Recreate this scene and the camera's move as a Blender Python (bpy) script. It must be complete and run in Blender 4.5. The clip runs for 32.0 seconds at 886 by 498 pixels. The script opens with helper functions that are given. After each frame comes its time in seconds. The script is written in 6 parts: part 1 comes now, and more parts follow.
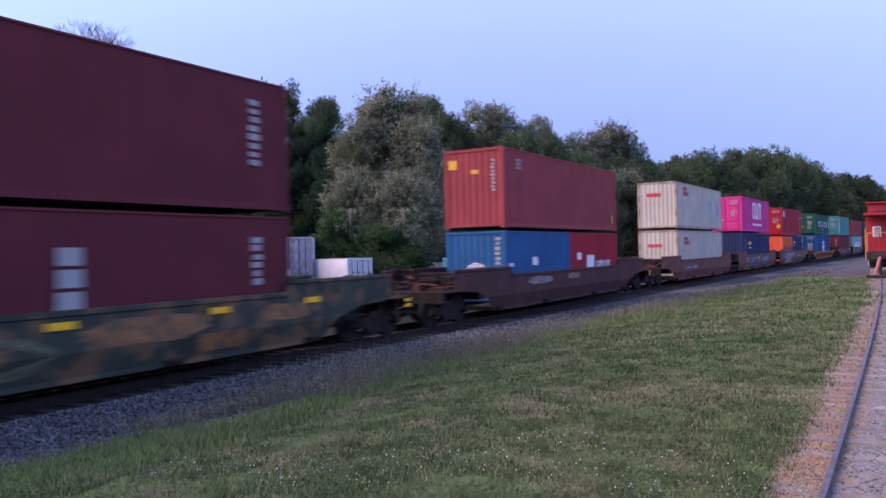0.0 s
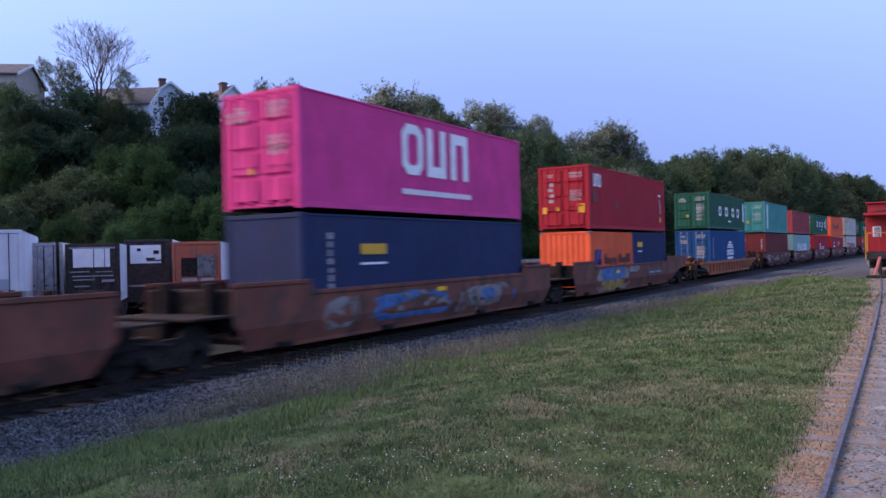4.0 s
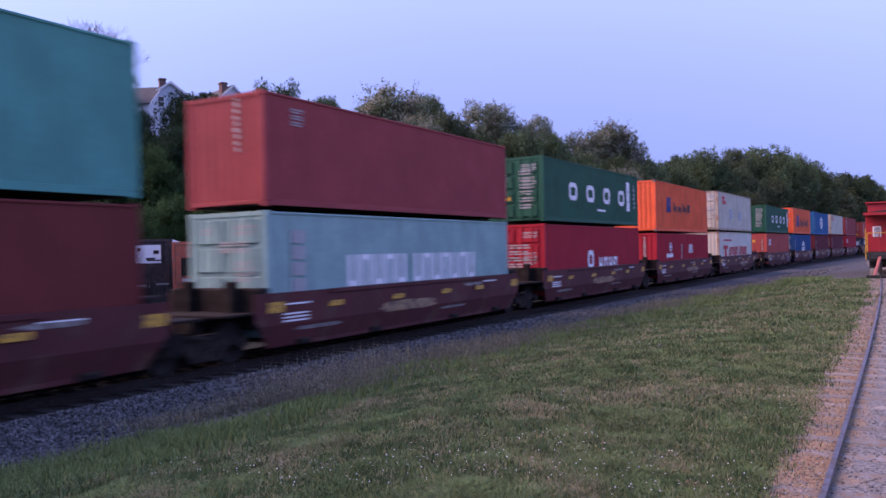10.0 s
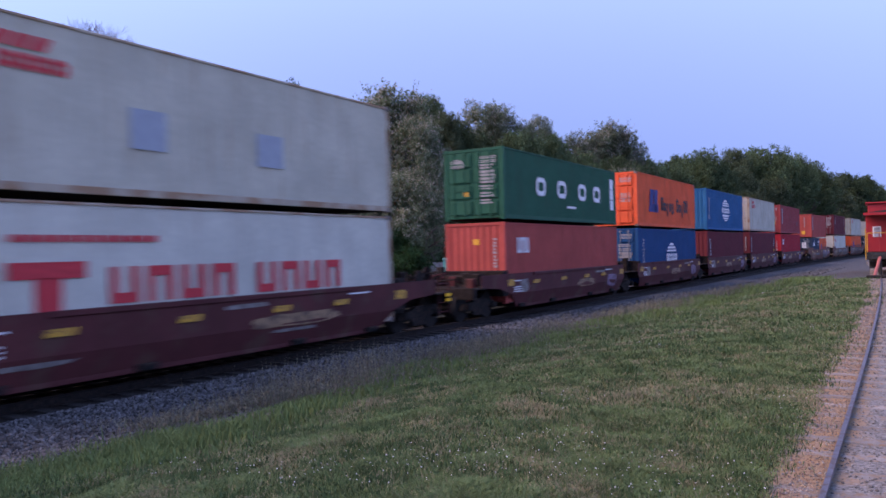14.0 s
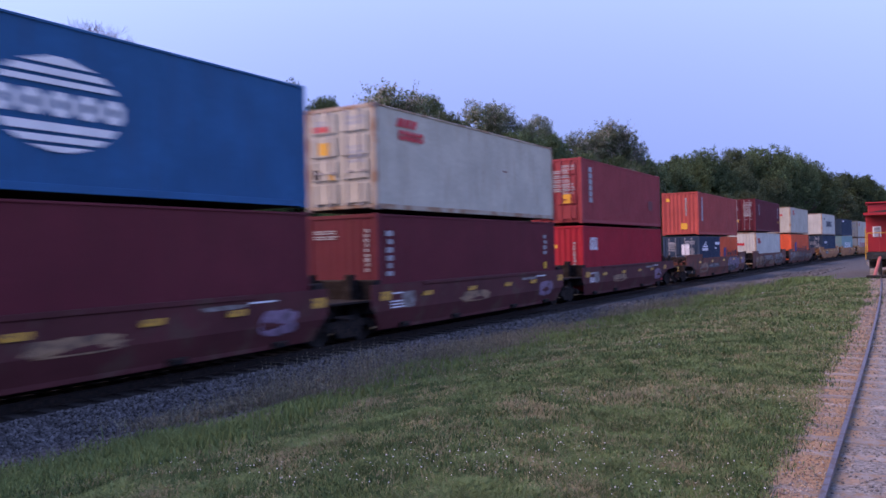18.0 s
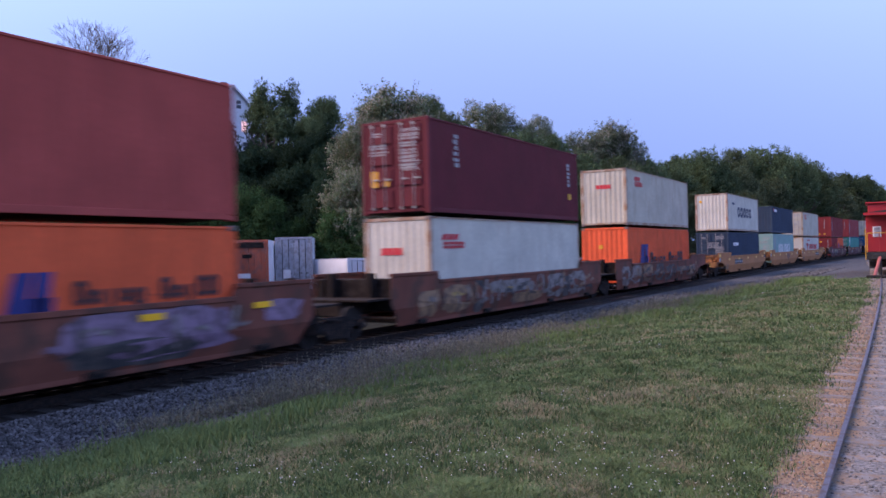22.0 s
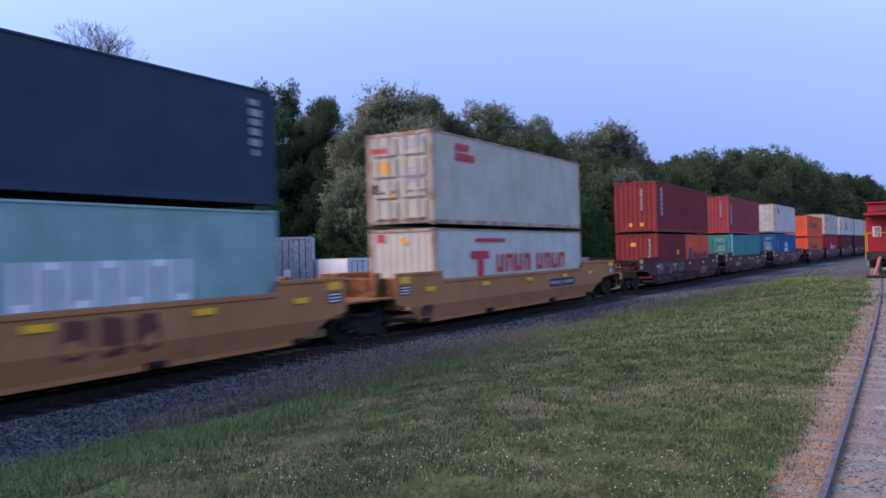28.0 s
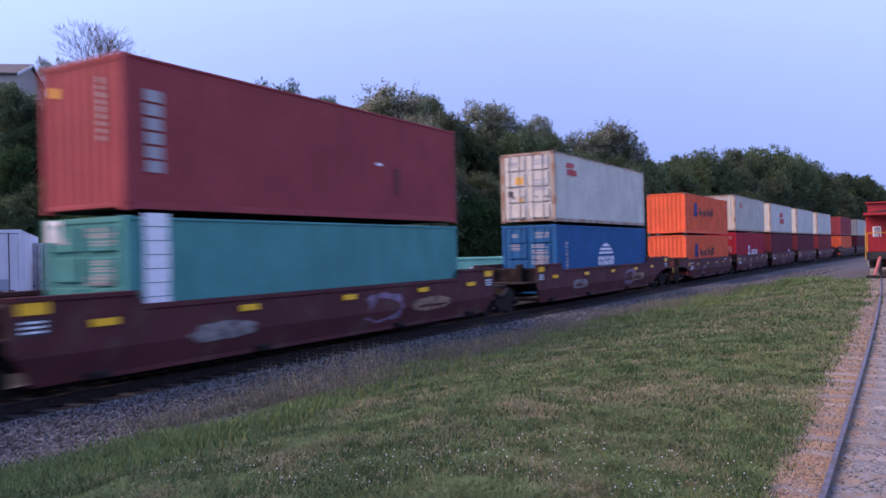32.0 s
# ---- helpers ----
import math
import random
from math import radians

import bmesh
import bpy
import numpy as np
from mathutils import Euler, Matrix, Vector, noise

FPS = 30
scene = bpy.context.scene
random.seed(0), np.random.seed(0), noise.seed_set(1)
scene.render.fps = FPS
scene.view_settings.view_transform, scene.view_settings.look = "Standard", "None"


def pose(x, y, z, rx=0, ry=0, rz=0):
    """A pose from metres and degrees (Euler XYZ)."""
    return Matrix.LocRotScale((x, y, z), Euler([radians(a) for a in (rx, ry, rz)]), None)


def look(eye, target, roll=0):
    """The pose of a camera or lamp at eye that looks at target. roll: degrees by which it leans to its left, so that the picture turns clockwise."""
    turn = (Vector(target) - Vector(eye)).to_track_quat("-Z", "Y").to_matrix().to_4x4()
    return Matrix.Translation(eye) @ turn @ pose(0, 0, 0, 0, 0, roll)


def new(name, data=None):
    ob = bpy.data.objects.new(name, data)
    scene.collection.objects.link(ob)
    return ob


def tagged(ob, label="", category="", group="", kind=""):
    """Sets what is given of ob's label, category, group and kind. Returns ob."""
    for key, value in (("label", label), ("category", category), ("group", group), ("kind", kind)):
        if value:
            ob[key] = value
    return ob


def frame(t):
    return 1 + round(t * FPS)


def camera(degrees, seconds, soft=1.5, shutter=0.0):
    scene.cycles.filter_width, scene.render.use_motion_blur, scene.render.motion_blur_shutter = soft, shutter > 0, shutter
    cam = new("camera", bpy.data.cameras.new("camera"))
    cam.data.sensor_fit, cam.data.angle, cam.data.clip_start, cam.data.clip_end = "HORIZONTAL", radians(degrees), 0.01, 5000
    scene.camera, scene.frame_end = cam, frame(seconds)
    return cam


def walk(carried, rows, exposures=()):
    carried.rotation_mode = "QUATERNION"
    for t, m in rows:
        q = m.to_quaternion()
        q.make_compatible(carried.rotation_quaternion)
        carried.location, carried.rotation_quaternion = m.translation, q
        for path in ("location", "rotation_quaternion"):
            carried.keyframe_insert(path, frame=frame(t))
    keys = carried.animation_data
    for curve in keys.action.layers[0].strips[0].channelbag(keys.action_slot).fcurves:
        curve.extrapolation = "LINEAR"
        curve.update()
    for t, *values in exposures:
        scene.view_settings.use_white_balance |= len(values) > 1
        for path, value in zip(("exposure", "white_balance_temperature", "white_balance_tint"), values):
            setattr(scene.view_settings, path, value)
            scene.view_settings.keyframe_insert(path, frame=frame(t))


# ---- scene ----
# ---------- camera ----------
CAM_Z = 1.75
YAW, PITCH, ROLL = radians(29.95), radians(0.247), -1.409
cam = camera(58.979, 32.0, soft=1.6, shutter=0.65)
AIM = Vector((-math.sin(YAW) * math.cos(PITCH), math.cos(YAW) * math.cos(PITCH), math.sin(PITCH)))
STAND = look((0, 0, CAM_Z), Vector((0, 0, CAM_Z)) + AIM * 10, ROLL)

# ---------- world, sun, exposure ----------
SUN_EL, SUN_AZ = radians(11.0), radians(241)      # azimuth clockwise from +Y: low behind the camera


def make_world():
    w = bpy.data.worlds.new("dusk_sky")
    scene.world = w
    w.use_nodes = True
    nt = w.node_tree
    nt.nodes.clear()
    sky = nt.nodes.new("ShaderNodeTexSky")
    sky.sky_type = "NISHITA"
    sky.sun_disc = False
    sky.sun_elevation, sky.sun_rotation = SUN_EL, SUN_AZ
    sky.altitude, sky.air_density, sky.dust_density, sky.ozone_density = 2600, 0.85, 0.1, 1.9
    co = nt.nodes.new("ShaderNodeTexCoord")
    split = nt.nodes.new("ShaderNodeSeparateXYZ")
    dusk = nt.nodes.new("ShaderNodeMath")              # after sunset the brightest air stands above a deeper blue horizon
    dusk.operation = "MULTIPLY_ADD"
    dusk.inputs[1].default_value, dusk.inputs[2].default_value = -0.86, 0.54
    floor = nt.nodes.new("ShaderNodeMath")
    floor.operation = "MAXIMUM"
    floor.inputs[1].default_value = 0.24
    join = nt.nodes.new("ShaderNodeCombineXYZ")
    unit = nt.nodes.new("ShaderNodeVectorMath")
    unit.operation = "NORMALIZE"
    nt.links.new(co.outputs["Generated"], split.inputs[0])
    nt.links.new(split.outputs[0], join.inputs[0])
    nt.links.new(split.outputs[1], join.inputs[1])
    nt.links.new(split.outputs[2], dusk.inputs[0])
    nt.links.new(dusk.outputs[0], floor.inputs[0])
    nt.links.new(floor.outputs[0], join.inputs[2])
    nt.links.new(join.outputs[0], unit.inputs[0])
    nt.links.new(unit.outputs[0], sky.inputs["Vector"])
    bg = nt.nodes.new("ShaderNodeBackground")
    bg.inputs["Strength"].default_value = 0.15
    out = nt.nodes.new("ShaderNodeOutputWorld")
    nt.links.new(sky.outputs[0], bg.inputs[0])
    nt.links.new(bg.outputs[0], out.inputs[0])


make_world()
sun = new("sun", bpy.data.lights.new("sun", "SUN"))
sun.data.energy, sun.data.angle, sun.data.color = 1.62, radians(55), (1.0, 0.85, 0.60)
GLOW_EL = radians(38)                             # the middle of the broad afterglow over the sun
to_sun = Vector((math.sin(SUN_AZ) * math.cos(GLOW_EL), math.cos(SUN_AZ) * math.cos(GLOW_EL), math.sin(GLOW_EL)))
sun.matrix_world = look(to_sun * 200, (0, 0, 0))
walk(cam, [(0, STAND), (32.0, STAND)], exposures=[(0, 1.74, 6960, 49), (1.2, 1.72, 6960, 47), (3, 1.54, 6910, 32), (6, 1.64, 6960, 57), (8.3, 1.63, 6960, 54), (10, 1.63, 6960, 60), (12.5, 1.62, 6960, 58), (14, 1.59, 6960, 47), (17.2, 1.59, 6910, 56), (19, 1.60, 7010, 45), (20.5, 1.66, 6960, 48), (23.5, 1.58, 6960, 38), (25.3, 1.58, 6960, 45), (28.3, 1.57, 6890, 37), (30, 1.62, 6910, 46), (30.8, 1.70, 6960, 48), (32.0, 1.69, 6960, 49)])

# ---------- plan ----------
BEND = 0.000273                 # the main line curves gently away to the right
TRACK_X = -13.27              # centre of the main line abreast of the camera
RAIL_Z = -0.53                 # top of the main rails
SPEED = 13.474
Y_STOP = 650


def track_x(y):
    return TRACK_X + (BEND * y * y if y > 0 else 0)


def track_pose(y, z):
    return pose(track_x(y), y, z, 0, 0, -math.degrees(math.atan(2 * BEND * y)) if y > 0 else 0)


def siding_x(y):
    return 0.225 + 0.0143 * y - 0.000372 * y * y


def verge(y):
    """How far the edges of lawn and ballast bear to the right along the line."""
    return 0.0128 * np.maximum(y, 0) + BEND * np.maximum(y, 0) ** 2


def foot_x(y):
    """Foot of the wooded bank beyond the tracks."""
    return np.interp(y, [-100, 0, 60, 110, 160, 250, 700], [-58, -56, -50, -36, -26, -12, 70])


def hill_height(y):
    return np.interp(y, [-100, 0, 70, 100, 140, 200, 700], [19, 19, 17, 13, 8, 5, 3])


def ground_z(x, y):
    """Height of the ground; arrays or numbers."""
    x, y = np.asarray(x, float), np.asarray(y, float)
    b = verge(y)
    near = np.interp(x - b, [-44, -24, -18.6, -16.8, -15.4, -12.0, -11.65, -10.8, -10.0, -8.8, -3.9, 0], [-1.4, -1.4, -1.15, -0.97, -0.72, -0.72, -0.66, -0.68, -0.74, -0.60, -0.04, 0])
    up = np.clip((foot_x(y) - x) / 62.0, 0, 1)
    return near + hill_height(y) * (up * up * (3 - 2 * up)) + np.where(up > 0, np.sin(x * .21 + y * .13) * np.minimum(up * 4, 1) * .5, 0)


# ---------- materials ----------
def mat(name, rgb, rough=0.7, metal=0.0, spec=0.4, var=0.25, scale=3.0, grain=40.0, bump=0.15, second=None, amount=0.5, streak=None, island=0.0, random_tint=0.0, thin=0.0):
    """A painted or natural surface: base colour with broad stains, fine grain, an optional second colour, and drips."""
    m = bpy.data.materials.new(name)
    m.use_nodes = True
    nt = m.node_tree
    n, l = nt.nodes, nt.links
    p = n["Principled BSDF"]
    p.inputs["Roughness"].default_value, p.inputs["Metallic"].default_value = rough, metal
    p.inputs["Specular IOR Level"].default_value = spec
    co = n.new("ShaderNodeTexCoord")

    def noise_node(s, detail=4, vec=None):
        t = n.new("ShaderNodeTexNoise")
        t.inputs["Scale"].default_value, t.inputs["Detail"].default_value = s, detail
        l.new(vec or co.outputs["Object"], t.inputs["Vector"])
        return t

    def mix(fac, a, b, kind="MIX"):
        x = n.new("ShaderNodeMix")
        x.data_type, x.blend_type = "RGBA", kind
        for v, sock in ((fac, x.inputs[0]), (a, x.inputs[6]), (b, x.inputs[7])):
            if isinstance(v, (int, float)):
                sock.default_value = v
            elif isinstance(v, tuple):
                sock.default_value = (*v, 1)
            else:
                l.new(v, sock)
        return x.outputs[2]

    def ramp(v, a, b, lo=0.0, hi=1.0):
        r = n.new("ShaderNodeMapRange")
        r.inputs[1].default_value, r.inputs[2].default_value, r.inputs[3].default_value, r.inputs[4].default_value = a, b, lo, hi
        l.new(v, r.inputs[0])
        return r.outputs[0]

    big, fine = noise_node(scale), noise_node(grain, 3)
    col = mix(ramp(big.outputs[0], .3, .7), tuple(c * (1 - var) for c in rgb), tuple(min(1, c * (1 + var * .7)) for c in rgb))
    if second:
        mask = noise_node(scale * 2.3, 6)
        col = mix(ramp(mask.outputs[0], .62 - .25 * amount, .72 - .25 * amount), col, second)
    if streak:
        mp = n.new("ShaderNodeMapping")
        mp.inputs["Scale"].default_value = (1.0, 1.0, 0.06)
        l.new(co.outputs["Object"], mp.inputs[0])
        s = noise_node(9.0, 5, mp.outputs[0])
        col = mix(ramp(s.outputs[0], .56, .78, 0, .75), col, streak)
    col = mix(ramp(fine.outputs[0], .25, .75, 0, .35), col, tuple(c * .55 for c in rgb))
    if island:
        g = n.new("ShaderNodeNewGeometry")
        hs = n.new("ShaderNodeHueSaturation")
        l.new(ramp(g.outputs["Random Per Island"], 0, 1, 1 - island, 1 + island), hs.inputs["Value"])
        l.new(ramp(g.outputs["Random Per Island"], 0, 1, .5 - island * .06, .5 + island * .05), hs.inputs["Hue"])
        l.new(col, hs.inputs["Color"])
        col = hs.outputs[0]
    if random_tint:
        oi = n.new("ShaderNodeObjectInfo")
        hs = n.new("ShaderNodeHueSaturation")
        l.new(ramp(oi.outputs["Random"], 0, 1, 1 - random_tint, 1 + random_tint), hs.inputs["Value"])
        l.new(col, hs.inputs["Color"])
        col = hs.outputs[0]
    l.new(col, p.inputs["Base Color"])
    if bump:
        b = n.new("ShaderNodeBump")
        b.inputs["Strength"].default_value, b.inputs["Distance"].default_value = bump, .02
        l.new(fine.outputs[0], b.inputs["Height"])
        l.new(b.outputs[0], p.inputs["Normal"])
    if thin:                                  # leaves let some light through
        tr, mx = n.new("ShaderNodeBsdfTranslucent"), n.new("ShaderNodeMixShader")
        mx.inputs[0].default_value = thin
        l.new(col, tr.inputs["Color"])
        l.new(p.outputs[0], mx.inputs[1])
        l.new(tr.outputs[0], mx.inputs[2])
        l.new(mx.outputs[0], n["Material Output"].inputs["Surface"])
    return m


RUST = (.13, .055, .03)


def paint(name, rgb, **kw):
    kw = {"rough": .7, "spec": .18, "var": .16, "scale": .9, "grain": 8, "bump": .03, "streak": tuple(c * .45 + r * .3 for c, r in zip(rgb, RUST)), **kw}
    return mat(name, rgb, **kw)


PAINT = {
    "maroon": paint("paint_maroon", (.14, .021, .029)),
    "red": paint("paint_oxide_red", (.33, .052, .055)),
    "crimson": paint("paint_crimson", (.42, .021, .033)),
    "brick": paint("paint_brick_red", (.44, .075, .06)),
    "deep_blue": paint("paint_deep_blue", (.002, .066, .180)),
    "rust_brown": paint("paint_rust_brown", (.165, .027, .025)),
    "brown": paint("paint_brown_red", (.24, .032, .033)),
    "orange": paint("paint_orange", (.85, .125, .045)),
    "blue": paint("paint_blue", (.002, .105, .245)),
    "navy": paint("paint_navy", (.018, .033, .090)),
    "slate": paint("paint_slate_navy", (.026, .050, .084)),
    "green": paint("paint_dark_green", (.007, .095, .056)),
    "teal": paint("paint_teal", (.030, .255, .225)),
    "pale_blue": paint("paint_pale_blue", (.21, .38, .36)),
    "pink": paint("paint_magenta_pink", (.74, .055, .24)),
    "white": paint("paint_dull_white", (.50, .47, .385), streak=(.36, .24, .16)),
    "rusty_white": paint("paint_white_rusted", (.43, .35, .27), second=(.31, .17, .10), amount=.6, scale=.8),
    "rusty_clean": paint("paint_clean_white_rusted", (.41, .32, .25), second=(.31, .16, .095), amount=.6, scale=.8),
    "cold_white": paint("paint_clean_white", (.56, .545, .47), streak=(.45, .36, .28)),
}
MARK = {
    "worn": mat("marking_worn_white", (.33, .325, .33), var=.2, scale=5, bump=0),
    "white": mat("marking_white", (.75, .75, .76), var=.12, scale=3, bump=0),
    "red": mat("marking_red", (.62, .035, .045), var=.15, scale=3, bump=0),
    "navy": mat("marking_navy", (.02, .03, .16), var=.15, scale=3, bump=0),
    "black": mat("marking_black", (.025, .022, .025), var=.2, scale=3, bump=0),
    "amber": mat("label_amber", (.78, .38, .03), var=.12, scale=5, bump=0),
    "grey": mat("marking_grey_patch", (.30, .34, .40), var=.1, scale=4, bump=0),
    "slate": mat("marking_slate", (.03, .05, .10), var=.2, scale=4, bump=0),
    "darkred": mat("marking_dark_red", (.16, .02, .02), var=.2, scale=4, bump=0),
}
YELLOW = mat("reflective_yellow", (.95, .47, .015), rough=.3, var=.08, scale=8, bump=0)
DULL_AMBER = mat("grimy_amber", (.66, .32, .03), rough=.6, var=.3, scale=6, second=(.14, .07, .04), bump=0)
STEEL = mat("worn_steel", (.30, .29, .29), rough=.45, metal=.7, var=.3, scale=4)
DARK = mat("grimy_black_steel", (.016, .015, .015), rough=.9, spec=.1, var=.4, scale=4, second=(.05, .032, .025))
CAST = mat("corner_casting_steel", (.20, .17, .16), rough=.7, var=.3, scale=12, second=RUST)
CAR = {
    "brown": paint("car_brown", (.088, .030, .026), var=.3, scale=.7, second=(.06, .026, .022), amount=.5),
    "rust": paint("car_rust_brown", (.19, .060, .040), var=.3, scale=.7, second=(.09, .045, .032), amount=.5),
    "plum": paint("car_plum_brown", (.098, .023, .024), var=.3, scale=.7, second=(.10, .045, .035), amount=.3),
    "orange": paint("car_orange_rust", (.33, .090, .034), var=.2, scale=.7, second=(.20, .065, .03), amount=.35),
    "gold": paint("car_yellow_buff", (.45, .174, .066), var=.14, scale=.6),
    "camo": paint("car_patched_green", (.036, .050, .036), var=.3, scale=.8, second=(.18, .095, .048), amount=.55),
}


# ---------- mesh helpers ----------
class Geo:
    """A small mesh builder."""

    def __init__(self):
        self.v, self.f = [], []

    def add(self, verts, faces):
        o = len(self.v)
        self.v += [tuple(p) for p in verts]
        self.f += [tuple(o + i for i in q) for q in faces]
        return self

    def box(self, x0, x1, y0, y1, z0, z1, c=0.0):
        """A box; c chamfers its long edges along y, z and x alike."""
        if c <= 0:
            return self.add([(x, y, z) for x in (x0, x1) for y in (y0, y1) for z in (z0, z1)],
                            [(0, 1, 3, 2), (4, 6, 7, 5), (0, 4, 5, 1), (2, 3, 7, 6), (0, 2, 6, 4), (1, 5, 7, 3)])
        o = len(self.v)
        lo, hi = (x0, y0, z0), (x1, y1, z1)
        idx = {}
        for sx in (0, 1):
            for sy in (0, 1):
                for sz in (0, 1):
                    for a in range(3):
                        s = (sx, sy, sz)
                        p = [(lo[i], hi[i])[s[i]] + (0 if i == a else (c, -c)[s[i]]) for i in range(3)]
                        idx[s, a] = len(self.v) - o
                        self.v.append(tuple(p))
        fs = []
        for a in range(3):
            b, d = [i for i in range(3) if i != a]
            for s in (0, 1):
                q = []
                for u, w in ((0, 0), (1, 0), (1, 1), (0, 1)):
                    k = [0, 0, 0]
                    k[a], k[b], k[d] = s, u, w
                    q.append(idx[tuple(k), a])
                fs.append(q)
            for u in (0, 1):
                for w in (0, 1):
                    k0, k1 = [0, 0, 0], [0, 0, 0]
                    k0[b], k0[d], k1[b], k1[d] = u, w, u, w
                    k1[a] = 1
                    k0, k1 = tuple(k0), tuple(k1)
                    fs.append([idx[k0, b], idx[k1, b], idx[k1, d], idx[k0, d]])
        for sx in (0, 1):
            for sy in (0, 1):
                for sz in (0, 1):
                    fs.append([idx[(sx, sy, sz), a] for a in range(3)])
        self.f += [tuple(o + i for i in q) for q in fs]
        return self

    def prism(self, poly, x0, x1):
        """A polygon in (y, z) drawn out along x."""
        n = len(poly)
        return self.add([(x0, *p) for p in poly] + [(x1, *p) for p in poly],
                        [tuple(range(n))[::-1], tuple(range(n, 2 * n))] + [(i, (i + 1) % n, n + (i + 1) % n, n + i) for i in range(n)])

    def tube(self, a, b, r, n=8, r2=None):
        a, b = Vector(a), Vector(b)
        r2 = r if r2 is None else r2
        w = (b - a).normalized()
        s = w.orthogonal().normalized()
        t = w.cross(s)
        ring = [(math.cos(2 * math.pi * i / n), math.sin(2 * math.pi * i / n)) for i in range(n)]
        return self.add([a + s * c * r + t * d * r for c, d in ring] + [b + s * c * r2 + t * d * r2 for c, d in ring],
                        [tuple(range(n))[::-1], tuple(range(n, 2 * n))] + [(i, (i + 1) % n, n + (i + 1) % n, n + i) for i in range(n)])

    def moved(self, m):
        self.v = [tuple(m @ Vector(p)) for p in self.v]
        return self

    def mesh(self, name):
        me = bpy.data.meshes.new(name)
        me.from_pydata(self.v, [], self.f)
        bm = bmesh.new()
        bm.from_mesh(me)
        bmesh.ops.recalc_face_normals(bm, faces=bm.faces)
        bm.to_mesh(me)
        bm.free()
        return me


def quick_mesh(name, verts, quads):
    """A mesh from arrays: n x 3 places and m x 3 or m x 4 corners."""
    verts, quads = np.asarray(verts, np.float32), np.asarray(quads, np.int32)
    me = bpy.data.meshes.new(name)
    k = quads.shape[1]
    me.vertices.add(len(verts))
    me.vertices.foreach_set("co", verts.ravel())
    me.loops.add(quads.size)
    me.loops.foreach_set("vertex_index", quads.ravel())
    me.polygons.add(len(quads))
    me.polygons.foreach_set("loop_start", np.arange(0, quads.size, k, dtype=np.int32))
    me.update(calc_edges=True)
    me.validate()
    return me


def part(name, data, material, parent=None, label="", at=None):
    """One mesh object under a thing or a part; data is a Geo or a mesh, which parts may share."""
    me = data.mesh(name) if isinstance(data, Geo) else data
    if not me.materials:
        me.materials.append(material)
    ob = new(name, me)
    if me.materials[0] is not material:
        ob.material_slots[0].link = "OBJECT"
        ob.material_slots[0].material = material
    if parent:
        ob.parent = parent
    if at is not None:
        ob.matrix_local = at
    if label:
        ob["label"] = label
    return ob


def thing(name, label, category, group="", m=None):
    ob = new(name)
    ob.empty_display_size = .3
    if m is not None:
        ob.matrix_world = m
    return tagged(ob, label, category, group)


